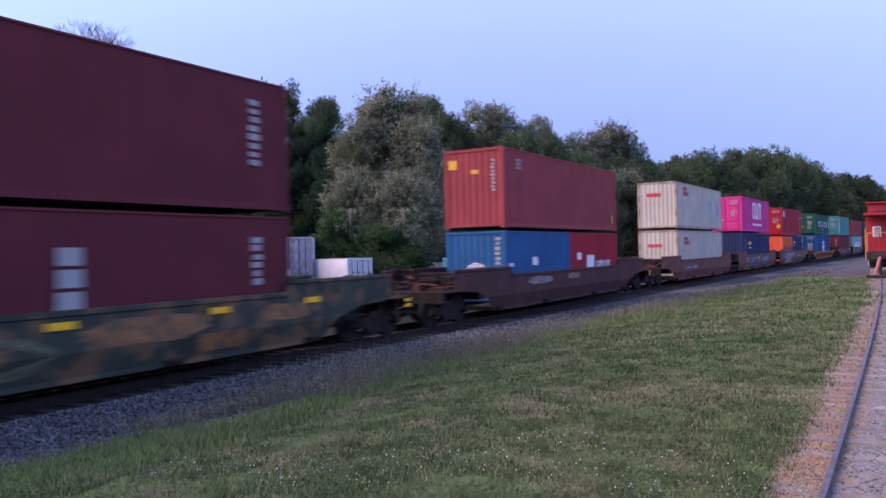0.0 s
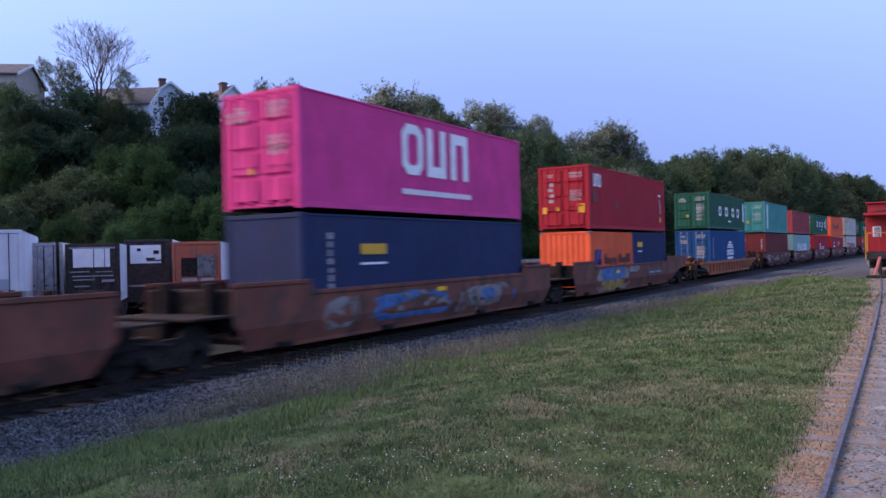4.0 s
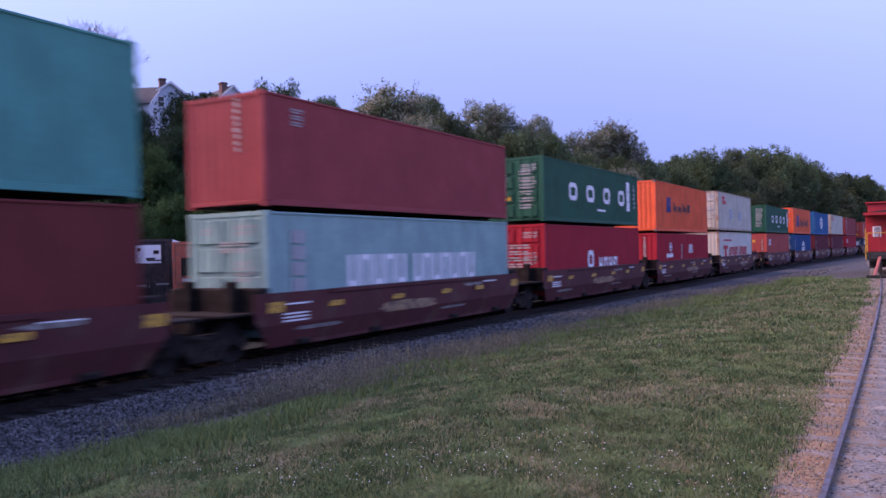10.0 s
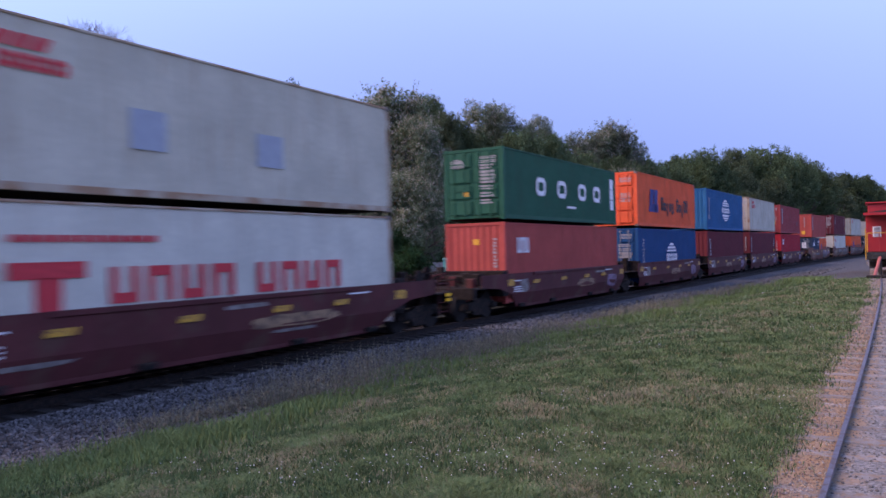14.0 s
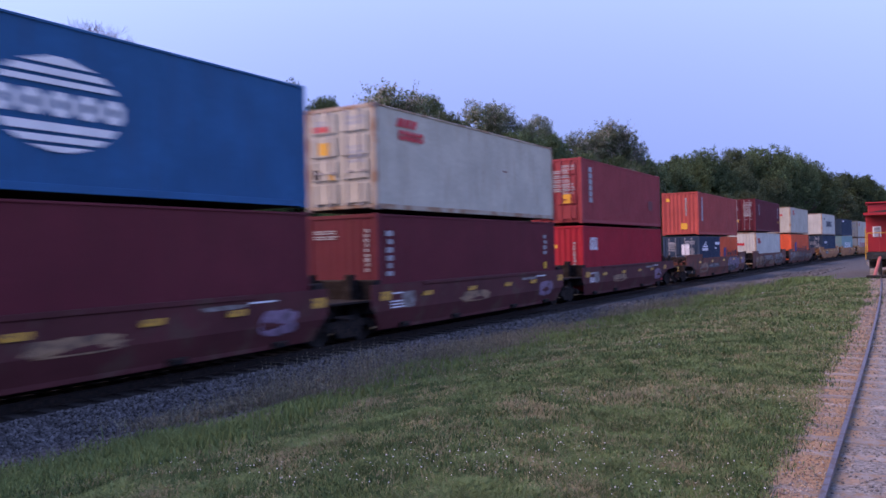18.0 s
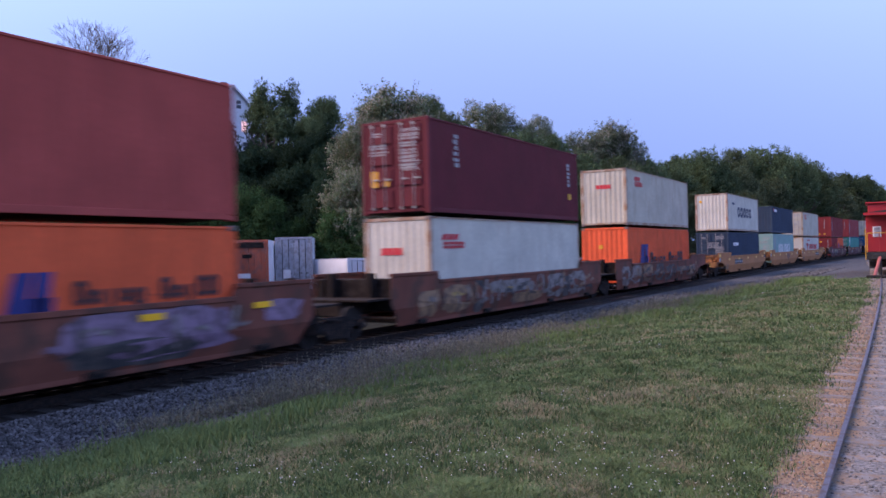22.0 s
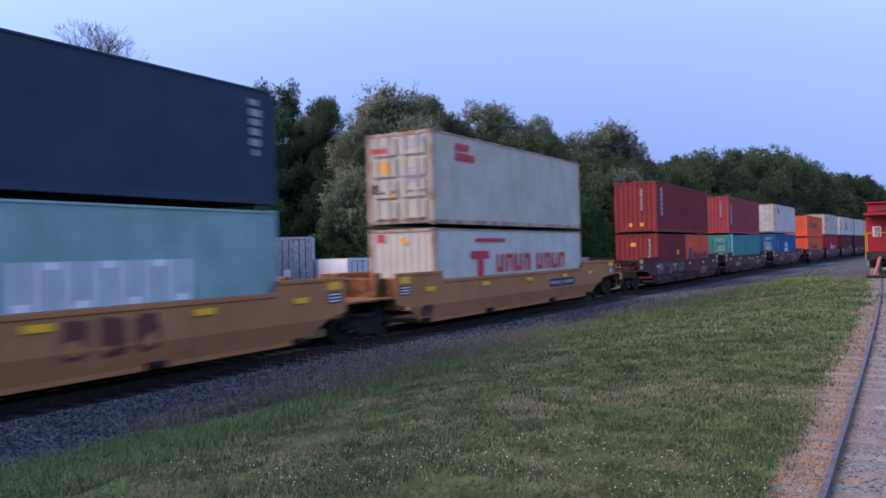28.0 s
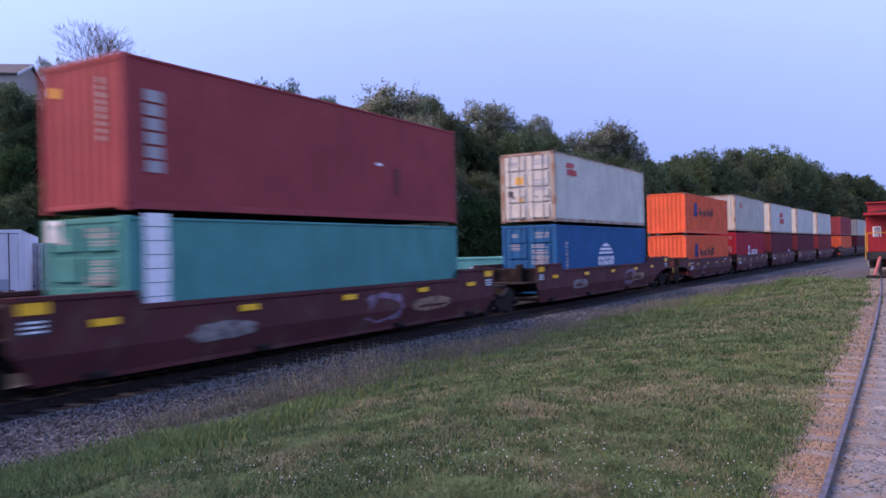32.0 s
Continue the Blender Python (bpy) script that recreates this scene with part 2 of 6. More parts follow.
# ---------- ground ----------
def ground():
    def steps(lo, hi, fine_lo, fine_hi, d, grow=1.12):
        a = list(np.arange(fine_lo, fine_hi + d / 2, d))
        s, x = d, fine_lo
        left = []
        while x > lo:
            s *= grow
            x -= s
            left.append(x)
        s, x, right = d, fine_hi, []
        while x < hi:
            s *= grow
            x += s
            right.append(x)
        return np.array(left[::-1] + a + right)
    xs, ys = steps(-2500, 2500, -22, 3, .3, 1.09), steps(-600, 3500, 3, 60, .5, 1.06)
    gx, gy = np.meshgrid(xs, ys)
    gz = ground_z(gx, gy)
    n, m = len(xs), len(ys)
    i = np.arange(n * m).reshape(m, n)
    me = quick_mesh("ground", np.stack([gx, gy, gz], -1).reshape(-1, 3), np.stack([i[:-1, :-1], i[:-1, 1:], i[1:, 1:], i[1:, :-1]], -1).reshape(-1, 4))
    b = verge(gy)
    rel = gx - b
    sid = gx - siding_x(gy)
    ballast = np.clip((-8.1 - rel + 0.1 * np.clip(gy - 18, 0, 28)) / 1.2, 0, 1) * np.clip((rel + 27) / 3, 0, 1)
    yard = np.clip((gy - 41.8) / 2.5, 0, 1) * np.clip((rel + 19.5) / 1.5, 0, 1) * np.clip((30 - rel) / 5, 0, 1)
    ballast = np.maximum(ballast, yard)
    dirt = np.clip((1.30 - abs(sid - .02)) / .3, 0, 1) * (1 - yard)
    for key, val in (("ballast", ballast), ("dirt", dirt), ("shaded_floor", np.maximum(np.clip((foot_x(gy) - gx + 4) / 6, 0, 1), .97 * np.clip((-16.4 - rel) / 1.5, 0, 1) * np.clip((59 - gy) / 8, 0, 1))), ("between", np.clip((.74 - abs(sid)) / .08, 0, 1)), ("shaded_bed", np.clip((-11.75 - rel) / .3, 0, 1) * np.clip((rel + 15.2) / .4, 0, 1))):
        at = me.attributes.new(key, "FLOAT", "POINT")
        at.data.foreach_set("value", val.astype(np.float32).ravel())
    me.polygons.foreach_set("use_smooth", np.ones(len(me.polygons), bool))
    mt = bpy.data.materials.new("ground_cover")
    mt.use_nodes = True
    nt = mt.node_tree
    nn, l = nt.nodes, nt.links
    p = nn["Principled BSDF"]
    p.inputs["Roughness"].default_value = .95
    p.inputs["Specular IOR Level"].default_value = .1
    co = nn.new("ShaderNodeTexCoord")

    def noise_node(s, d=5):
        t = nn.new("ShaderNodeTexNoise")
        t.inputs["Scale"].default_value, t.inputs["Detail"].default_value = s, d
        l.new(co.outputs["Object"], t.inputs["Vector"])
        return t.outputs[0]

    def mix(fac, a, c):
        x = nn.new("ShaderNodeMix")
        x.data_type = "RGBA"
        for v, sock in ((fac, x.inputs[0]), (a, x.inputs[6]), (c, x.inputs[7])):
            if isinstance(v, tuple):
                sock.default_value = (*v, 1)
            else:
                l.new(v, sock)
        return x.outputs[2]

    def ramp(v, a, c):
        r = nn.new("ShaderNodeMapRange")
        r.inputs[1].default_value, r.inputs[2].default_value = a, c
        l.new(v, r.inputs[0])
        return r.outputs[0]

    def edge(key, s):
        a = nn.new("ShaderNodeAttribute")
        a.attribute_name = key
        ad = nn.new("ShaderNodeMath")
        ad.operation = "ADD"
        l.new(a.outputs["Fac"], ad.inputs[0])
        l.new(noise_node(s), ad.inputs[1])
        return ramp(ad.outputs[0], .85, 1.15)

    grass = mix(ramp(noise_node(.55), .42, .62), (.13, .155, .055), (.28, .22, .12))
    grass = mix(ramp(noise_node(3.5), .45, .68), grass, (.09, .125, .04))
    stone = mix(ramp(noise_node(18, 3), .35, .65), (.035, .036, .038), (.125, .126, .13))
    earth = mix(ramp(noise_node(2.2), .4, .62), (.30, .185, .105), (.235, .165, .11))
    earth = mix(ramp(noise_node(25, 3), .5, .7), earth, (.19, .15, .12))
    gravel = mix(ramp(noise_node(30, 3), .35, .65), (.10, .097, .095), (.24, .23, .22))
    earth = mix(edge("between", 3), earth, gravel)
    col = mix(edge("dirt", 2.5), grass, earth)
    col = mix(edge("ballast", 1.6), col, stone)
    # woodland floor and ground behind the line, near-black with shade put into the colour
    col = mix(edge("shaded_floor", .8), col, (.014, .015, .009))
    # dark track bed, its colour also holding the shade below the train
    col = mix(edge("shaded_bed", 3), col, (.028, .024, .022))
    l.new(col, p.inputs["Base Color"])
    bp = nn.new("ShaderNodeBump")
    bp.inputs["Strength"].default_value, bp.inputs["Distance"].default_value = .7, .04
    l.new(noise_node(22, 3), bp.inputs["Height"])
    l.new(bp.outputs[0], p.inputs["Normal"])
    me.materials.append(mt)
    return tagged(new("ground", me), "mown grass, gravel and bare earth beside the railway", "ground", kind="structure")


ground()


# ---------- tracks ----------
RAIL_STEEL = mat("rail_steel", (.13, .12, .14), rough=.5, metal=.5, var=.3, scale=6, second=(.10, .055, .04))
# main rails are coloured near black for the shade under the cars
SHADED_RAIL = mat("shaded_rail_steel", (.022, .018, .017), rough=.8, metal=.0, spec=.15, var=.3, scale=6, second=(.035, .024, .02), bump=.05)
RAIL_HEAD = [(-.036, 0), (.036, 0), (.036, -.03), (.012, -.045), (.010, -.135), (.07, -.15), (.07, -.165), (-.07, -.165), (-.07, -.15), (-.010, -.135), (-.012, -.045), (-.036, -.03)]
# main-line ties, darkened in colour to stand for the train's shade
TIE = mat("shaded_weathered_tie", (.026, .021, .019), rough=.95, var=.35, scale=5, grain=30, bump=.5, second=(.04, .035, .033), random_tint=.3)
OLD_TIE = mat("grey_rotten_tie", (.20, .185, .175), rough=.95, var=.35, scale=5, grain=30, bump=.6, second=(.22, .15, .10), amount=.6, random_tint=.25)


def rail(fx, off, z, y0, y1, step, wide=1.0):
    g = Geo()
    ys = list(np.arange(y0, y1 + step, step))
    n = len(RAIL_HEAD)
    for y in ys:
        c = fx(y) + off
        g.v += [(c + u * wide, y, z + w) for u, w in RAIL_HEAD]
    for k in range(len(ys) - 1):
        g.f += [(k * n + i, k * n + (i + 1) % n, (k + 1) * n + (i + 1) % n, (k + 1) * n + i) for i in range(n)]
    return g


def tracks():
    main = tagged(new("main_track"), "straight ballasted main line with steel rails", "railway track", kind="structure")
    for s in (-.755, .755):
        part("rail", rail(track_x, s, RAIL_Z, -60, Y_STOP, 4), SHADED_RAIL, main)
    tie = Geo().box(-1.3, 1.3, -.115, .115, -.19, 0, .015).mesh("tie")
    for k in range(190):
        y = -8 + k * .53
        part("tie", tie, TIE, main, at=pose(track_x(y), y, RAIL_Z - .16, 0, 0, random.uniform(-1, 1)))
    side = tagged(new("siding_track"), "old siding with rusty rails sunk in gravel", "railway track", kind="structure")
    for s in (-.755, .755):
        part("rail", rail(siding_x, s, .05, -6, 90, 2, .55), RAIL_STEEL, side)
    tie2 = Geo().box(-1.22, 1.22, -.11, .11, -.14, 0, .02).mesh("tie")
    for k in range(150):
        y = -4 + k * .56
        part("tie", tie2, OLD_TIE, side, at=pose(siding_x(y) + random.uniform(-.05, .05), y, random.uniform(.002, .018), 0, random.uniform(-1.1, -.4), random.uniform(-2, 2)))


tracks()


# ---------- containers ----------
CW = 2.438
SHARED = {}


def shared(key, build):
    if key not in SHARED:
        SHARED[key] = build().mesh(key[0])
    return SHARED[key]


def corrugated(length, z0, z1, pitch=.278, depth=.036):
    """A corrugated wall along y; its outer face looks along +x at x = 0."""
    n = max(2, round(length / pitch))
    p = length / n
    pts = []
    for i in range(n):
        y = -length / 2 + i * p
        pts += [(0, y), (0, y + p * .26), (-depth, y + p * .5), (-depth, y + p * .76)]
    pts.append((0, length / 2))
    g = Geo()
    g.v = [(x, y, z0) for x, y in pts] + [(x, y, z1) for x, y in pts] + [(-.05, y, z0) for x, y in pts] + [(-.05, y, z1) for x, y in pts]
    k = len(pts)
    for i in range(k - 1):
        g.f += [(i, i + 1, k + i + 1, k + i), (2 * k + i, 3 * k + i, 3 * k + i + 1, 2 * k + i + 1), (k + i, k + i + 1, 3 * k + i + 1, 3 * k + i), (i, 2 * k + i, 2 * k + i + 1, i + 1)]
    return g


def frame_geo(L, H):
    g = Geo()
    h, w = L / 2, CW / 2
    for sx in (-1, 1):
        for sy in (-1, 1):
            g.box(sx * w - (.16 if sx > 0 else 0), sx * w + (0 if sx > 0 else .16), sy * h - (.14 if sy > 0 else 0), sy * h + (0 if sy > 0 else .14), .118, H - .118, .012)
        a, b = (w - .06, w) if sx > 0 else (-w, -w + .06)
        g.box(a, b, -h + .178, h - .178, H - .075, H - .026, .006)
        g.box(a, b, -h + .178, h - .178, .03, .17, .008)
    for sy in (-1, 1):
        a, b = (h - .1, h - .004) if sy > 0 else (-h + .004, -h + .1)
        g.box(-w + .162, w - .162, a, b, H - .12, H - .012, .01)
        g.box(-w + .162, w - .162, a, b, .06, .15, .01)
    return g


def container(L, H, colour, end="wall", marks=(), label="", group="containers on the train", end_marks=(), end_colour=None):
    """A freight container; its leading end (at -y) shows either doors or a plain corrugated wall."""
    root = thing("shipping_container", label, "shipping container", group)
    m = PAINT[colour]
    h, w = L / 2, CW / 2
    part("frame", shared(("frame", L, H), lambda: frame_geo(L, H)), PAINT[{"white": "rusty_white", "cold_white": "rusty_clean"}.get(colour, colour)], root)
    side = shared(("side_panel", L, H), lambda: corrugated(L - .28, .17, H - .075))
    part("side_panel", side, m, root, at=pose(w - .012, 0, 0))
    part("side_panel", side, m, root, at=pose(-w + .012, 0, 0, 0, 0, 180))
    part("roof", shared(("roof", L, H), lambda: corrugated(L - .2, -w + .06, w - .06, .21, .02).moved(pose(0, 0, 0, 0, -90, 0))), m, root, at=pose(0, 0, H - .02))
    part("floor", shared(("floor", L, H), lambda: Geo().box(-w + .07, w - .07, -h + .11, h - .11, .03, .15)), DARK, root)
    wall = shared(("end_wall", H), lambda: corrugated(CW - .32, .15, H - .12, .25, .020))
    cast = shared(("corner_casting",), lambda: Geo().box(-.081, .081, -.089, .089, -.059, .059, .01))
    for sx in (-1, 1):
        for sy in (-1, 1):
            for z in (.059, H - .059):
                part("corner_casting", cast, CAST if colour in ("white", "cold_white", "orange") else m, root, at=pose(sx * (w - .081), sy * (h - .089), z))
    part("end_wall", wall, m, root, at=pose(0, h - .02, 0, 0, 0, 90) if end == "doors" else pose(0, -h + .02, 0, 0, 0, -90))
    dw = CW / 2 - .165

    def door_geo():
        return Geo().box(-dw / 2 + .005, dw / 2 - .005, -.02, .03, .16, H - .125, .008)
    q = (H - .285) / 8
    press = shared(("door_panel", H), lambda: Geo().box(-dw / 2 + .10, dw / 2 - .10, -.075, -.018, -q + .05, q - .05, .02))
    door = shared(("door", H), door_geo)
    bar = shared(("locking_bar", H), lambda: Geo().tube((0, 0, .13), (0, 0, H - .10), .019, 8).box(-.05, .05, -.03, .03, .15, .22).box(-.05, .05, -.03, .03, H - .2, H - .13).box(-.012, .24, -.028, .0, 1.05, 1.10))
    flip = 0 if end == "doors" else 180
    for sx in (-1, 1):
        turn = pose(0, 0, 0, 0, 0, flip) @ pose(sx * dw / 2, -h + .045, 0)
        d = part("door", door, m, root, at=turn)
        for k in range(4):
            part("door_panel", press, m, d, at=pose(0, 0, .16 + q * (2 * k + 1)))
        for a in (-.26, .18):
            part("locking_bar", bar, STEEL if colour in ("white", "cold_white", "slate", "navy", "maroon", "deep_blue") else m, root, at=turn @ pose(a, -.085, 0))
    for mk in marks:
        marking(root, mk, w + .003, "side")
    if end == "doors":                        # lines of small print that every door carries
        ink = "grey" if "white" in colour else "white"
        end_marks = [*end_marks, ("stripes", ink, .62, H - .42, .7, .28, 2), ("stripes", ink, .62, 1.55, .62, .5, 4), ("stripes", ink, -.62, H - .42, .4, .2, 1), ("block", "amber", -.3, .95, .2, .16)]
    for mk in end_marks:
        marking(root, mk, h + (.027 if end == "doors" else -.012), "end")
    return root


def marking(root, mk, out, where):
    """Plain painted shapes: kind, colour, centre along the wall, centre height, width, height."""
    kind, colour, a, z, wd, ht = mk[:6]
    if where == "side":
        a, wd = a * .967, wd * .967
        if kind == "row" and ht >= .4:
            kind = "hollow"
    elif kind == "row" and colour == "white":
        kind, mk = "stripes", (*mk[:6], 2)
    m = pose(out, a, z) if where == "side" else pose(a, -out, z, 0, 0, -90)
    plate = shared(("marking_plate",), lambda: Geo().box(0, .004, -.5, .5, -.5, .5))

    def slab(a0, a1, z0, z1, skew=0.0):
        if skew:
            g = Geo().prism([(a0, z0), (a1, z0), (a1 + skew, z1), (a0 + skew, z1)], 0, .004)
            part("marking", g, MARK[colour], root, at=m)
        else:
            part("marking", plate, MARK[colour], root, at=m @ Matrix.LocRotScale((0, (a0 + a1) / 2, (z0 + z1) / 2), None, (1, a1 - a0, z1 - z0)))
    def ring(a0, a1, z0, z1, thick=.25):
        """A closed band with cut corners."""
        s, e = min(a1 - a0, z1 - z0) * thick, min(a1 - a0, z1 - z0) * .24

        def loop(d, c):
            return [(a0 + d + c, z0 + d), (a1 - d - c, z0 + d), (a1 - d, z0 + d + c), (a1 - d, z1 - d - c), (a1 - d - c, z1 - d), (a0 + d + c, z1 - d), (a0 + d, z1 - d - c), (a0 + d, z0 + d + c)]
        g = Geo().add([(x, *c) for x in (0, .004) for c in loop(0, e) + loop(s, e * .45)],
                      [(16 + j, 16 + (j + 1) % 8, 24 + (j + 1) % 8, 24 + j) for j in range(8)] + [(j, 16 + j, 16 + (j + 1) % 8, (j + 1) % 8) for j in range(8)]
                      + [(8 + j, 8 + (j + 1) % 8, 24 + (j + 1) % 8, 24 + j) for j in range(8)])
        part("marking", g, MARK[colour], root, at=m)

    if kind == "block":
        slab(-wd / 2, wd / 2, -ht / 2, ht / 2)
    elif kind == "row":                       # a row of n blocks
        n = mk[6]
        gap = mk[7] if len(mk) > 7 else .3
        p = wd / n
        for i in range(n):
            a0 = -wd / 2 + i * p
            slab(a0 + p * gap / 2, a0 + p * (1 - gap / 2), -ht / 2, ht / 2)
    elif kind == "word":                      # a row of blocks of uneven height
        n, p = mk[6], wd / mk[6]
        for i in range(n):
            up = (1.0, .62, .62, .62, .62, .2, 1.0, .62, .62, 1.0)[i % 10]
            low = (.0, .0, .35, .0, .35, -.25, .0, .0, .35, .0)[i % 10]
            if i % 3 == 2:
                slab(-wd / 2 + (i + .3) * p, -wd / 2 + (i + .62) * p, -ht / 2 - low * ht, -ht / 2 + up * ht)
            else:
                ring(-wd / 2 + (i + .08) * p, -wd / 2 + (i + .92) * p, -ht / 2 - low * ht * .5, -ht / 2 + max(.5, up) * ht, .34)
    elif kind == "ring":                      # n square rings, one mesh each
        n, p = mk[6], wd / mk[6]
        for i in range(n):
            a0, a1 = -wd / 2 + (i + .12) * p, -wd / 2 + (i + .88) * p
            ring(a0, a1, -ht / 2, ht / 2)
    elif kind == "hollow":                    # a row of n angular rings, one mesh each
        n, gap = mk[6], (mk[7] if len(mk) > 7 else .3)
        p = wd / n
        for i in range(n):
            a0, a1 = -wd / 2 + i * p + p * gap / 2, -wd / 2 + (i + 1) * p - p * gap / 2
            s = (a1 - a0) * .3
            u = (ht / 2, -ht / 2) if i % 2 else (-ht / 2, ht / 2)
            k = 1 if u[1] > 0 else -1
            g = Geo().prism([(a0, u[0]), (a1, u[0]), (a1, u[1]), (a1 - s, u[1]), (a1 - s, u[0] + k * s), (a0 + s, u[0] + k * s), (a0 + s, u[1]), (a0, u[1])], 0, .004)
            part("marking", g, MARK[colour], root, at=m)
    elif kind == "column":                    # blocks above one another
        colour = "worn" if colour == "white" and wd < .5 else colour
        n = mk[6] if wd >= .4 else round(mk[6] * 1.5)
        p = ht / n
        rr = random.Random(n + int(abs(a) * 100))
        for i in range(n):
            if wd >= .4:                      # tall bold pieces, nearly touching on the broad strips
                gap = .03 if wd > .502 else .09
                slab(-wd / 2 * rr.uniform(.88, 1.0), wd / 2 * rr.uniform(.88, 1.0), -ht / 2 + (i + gap) * p, -ht / 2 + (i + 1 - gap) * p)
                continue
            q0, q1 = wd / 2 * rr.uniform(.4, 1.0), wd / 2 * rr.uniform(.5, 1.0)
            slab(-q0, q1, -ht / 2 + i * p + p * rr.uniform(.08, .2), -ht / 2 + (i + 1) * p - p * rr.uniform(.08, .3))
    elif kind == "globe":                     # a disc cut into bands
        def half(q):
            return math.sqrt(max(.004, .25 - q * q))
        for z0, z1 in ((-.5, -.44), (-.40, -.33), (-.29, -.2), (.2, .26), (.30, .37), (.41, .5)):
            h0, h1 = half(z0) * wd, half(z1) * wd
            g = Geo().prism([(-h0, z0 * ht), (h0, z0 * ht), (h1, z1 * ht), (-h1, z1 * ht)], 0, .004)
            part("marking", g, MARK[colour], root, at=m)
        for k in range(5):                    # the band across its middle
            ring((k / 5 - .5) * wd * 1.06 + .02 * wd, ((k + 1) / 5 - .5) * wd * 1.06 - .02 * wd, -.13 * ht, .13 * ht, .3)
    elif kind == "swoosh":                    # two slanting bars
        if colour == "red":                   # a broken slanting bar over four small rings
            for k in range(3):
                slab(-wd / 2 + k * wd * .24, -wd / 2 + k * wd * .24 + wd * .19, ht * .1, ht * .5, .1 * wd)
            for k in range(4):
                ring(-wd * .42 + k * wd * .23, -wd * .42 + k * wd * .23 + wd * .21, -ht * .5, -ht * .02, .32)
        elif colour == "white":               # a thin wing over a flat bar
            slab(-wd * .5, wd * .5, -ht * .5, -ht * .2)
            slab(-wd * .45, wd * .42, -ht * .1, ht * .08, .05 * wd)
            slab(-wd * .22, wd * .2, ht * .16, ht * .3, .06 * wd)
            slab(-wd * .02, wd * .2, ht * .38, ht * .5, .06 * wd)
        else:
            slab(-wd / 2, -wd * .1, -ht / 2, ht / 2, .2 * wd)      # two leaning bars joined at the foot
            slab(wd * .02, wd * .38, -ht / 2, ht / 2, .12 * wd)
            slab(-wd * .12, wd * .5, -ht * .498, -ht * .14, .03 * wd)
    elif kind == "stripes":                   # lines of small print
        colour = "worn" if colour == "white" else colour
        n = mk[6]
        rr = random.Random(n + int(abs(a) * 100 + z * 10))
        for i in range(n):
            z0 = -ht / 2 + ht * i / n
            for k in range(2):
                q = rr.uniform(.3, .62) * wd
                zz = z0 + ht / n * (.12 + .4 * k)
                slab(-wd / 2, -wd / 2 + q, zz, zz + ht / n * .24)
                slab(-wd / 2 + q + .05 * wd, wd / 2 * rr.uniform(.55, 1.0), zz, zz + ht / n * .24)


# ---------- well cars ----------
WHEEL = mat("grimy_wheel_steel", (.026, .023, .022), rough=.85, spec=.12, var=.3, scale=4)
# brown grime, darkened further so the colour carries the shade between cars
SHADED_GRIME = mat("shaded_grimy_steel", (.017, .012, .011), rough=.9, spec=.15, var=.4, scale=2, second=(.03, .024, .022))
BUFF_GRIME = mat("grimy_buff_steel", (.26, .115, .045), rough=.85, spec=.15, var=.4, scale=2, second=(.09, .045, .03), amount=.6)
RUN = []           # things that run with the train: object, place of its middle on the line at the start, height


def bogie(car, y):
    b = part("bogie", shared(("bogie",), lambda: Geo().box(-.95, .95, -.25, .25, .28, .55, .04).tube((0, 0, .5), (0, 0, .72), .3, 12)), DARK, car, at=pose(0, y, 0))

    def frame_side():
        g = Geo()
        g.prism([(-1.2, .38), (-1.05, .58), (-.55, .60), (-.3, .72), (.3, .72), (.55, .60), (1.05, .58), (1.2, .38), (.98, .36), (.62, .46), (.42, .17), (-.42, .17), (-.62, .46), (-.98, .36)], -.07, .07)
        for s in (-.22, 0, .22):
            g.tube((0, s, .2), (0, s, .5), .085, 8)
        for s in (-.89, .89):
            g.tube((-.1, s, .46), (.16, s, .46), .12, 10)
        return g
    for s in (-1, 1):
        part("side_frame", shared(("side_frame",), frame_side), DARK, b, at=pose(s * 1.0, 0, 0, 0, 0, 0 if s > 0 else 180))

    def wheels():
        g = Geo().tube((-1.02, 0, 0), (1.02, 0, 0), .08, 10)
        for s in (-1, 1):
            g.tube((s * .69, 0, 0), (s * .72, 0, 0), .485, 24)
            g.tube((s * .72, 0, 0), (s * .82, 0, 0), .457, 24, .45)
            g.tube((s * .82, 0, 0), (s * .86, 0, 0), .16, 12)
            for k in range(4):
                a = k * math.pi / 2
                g.box(s * .825 - .012, s * .825 + .012, math.cos(a) * .3 - .05, math.cos(a) * .3 + .05, math.sin(a) * .3 - .05, math.sin(a) * .3 + .05)
        return g
    for s in (-.89, .89):
        w = part("wheelset", shared(("wheelset",), wheels), WHEEL, b, at=pose(0, s, .457))
        WHEELS.append((w, s))


WHEELS = []


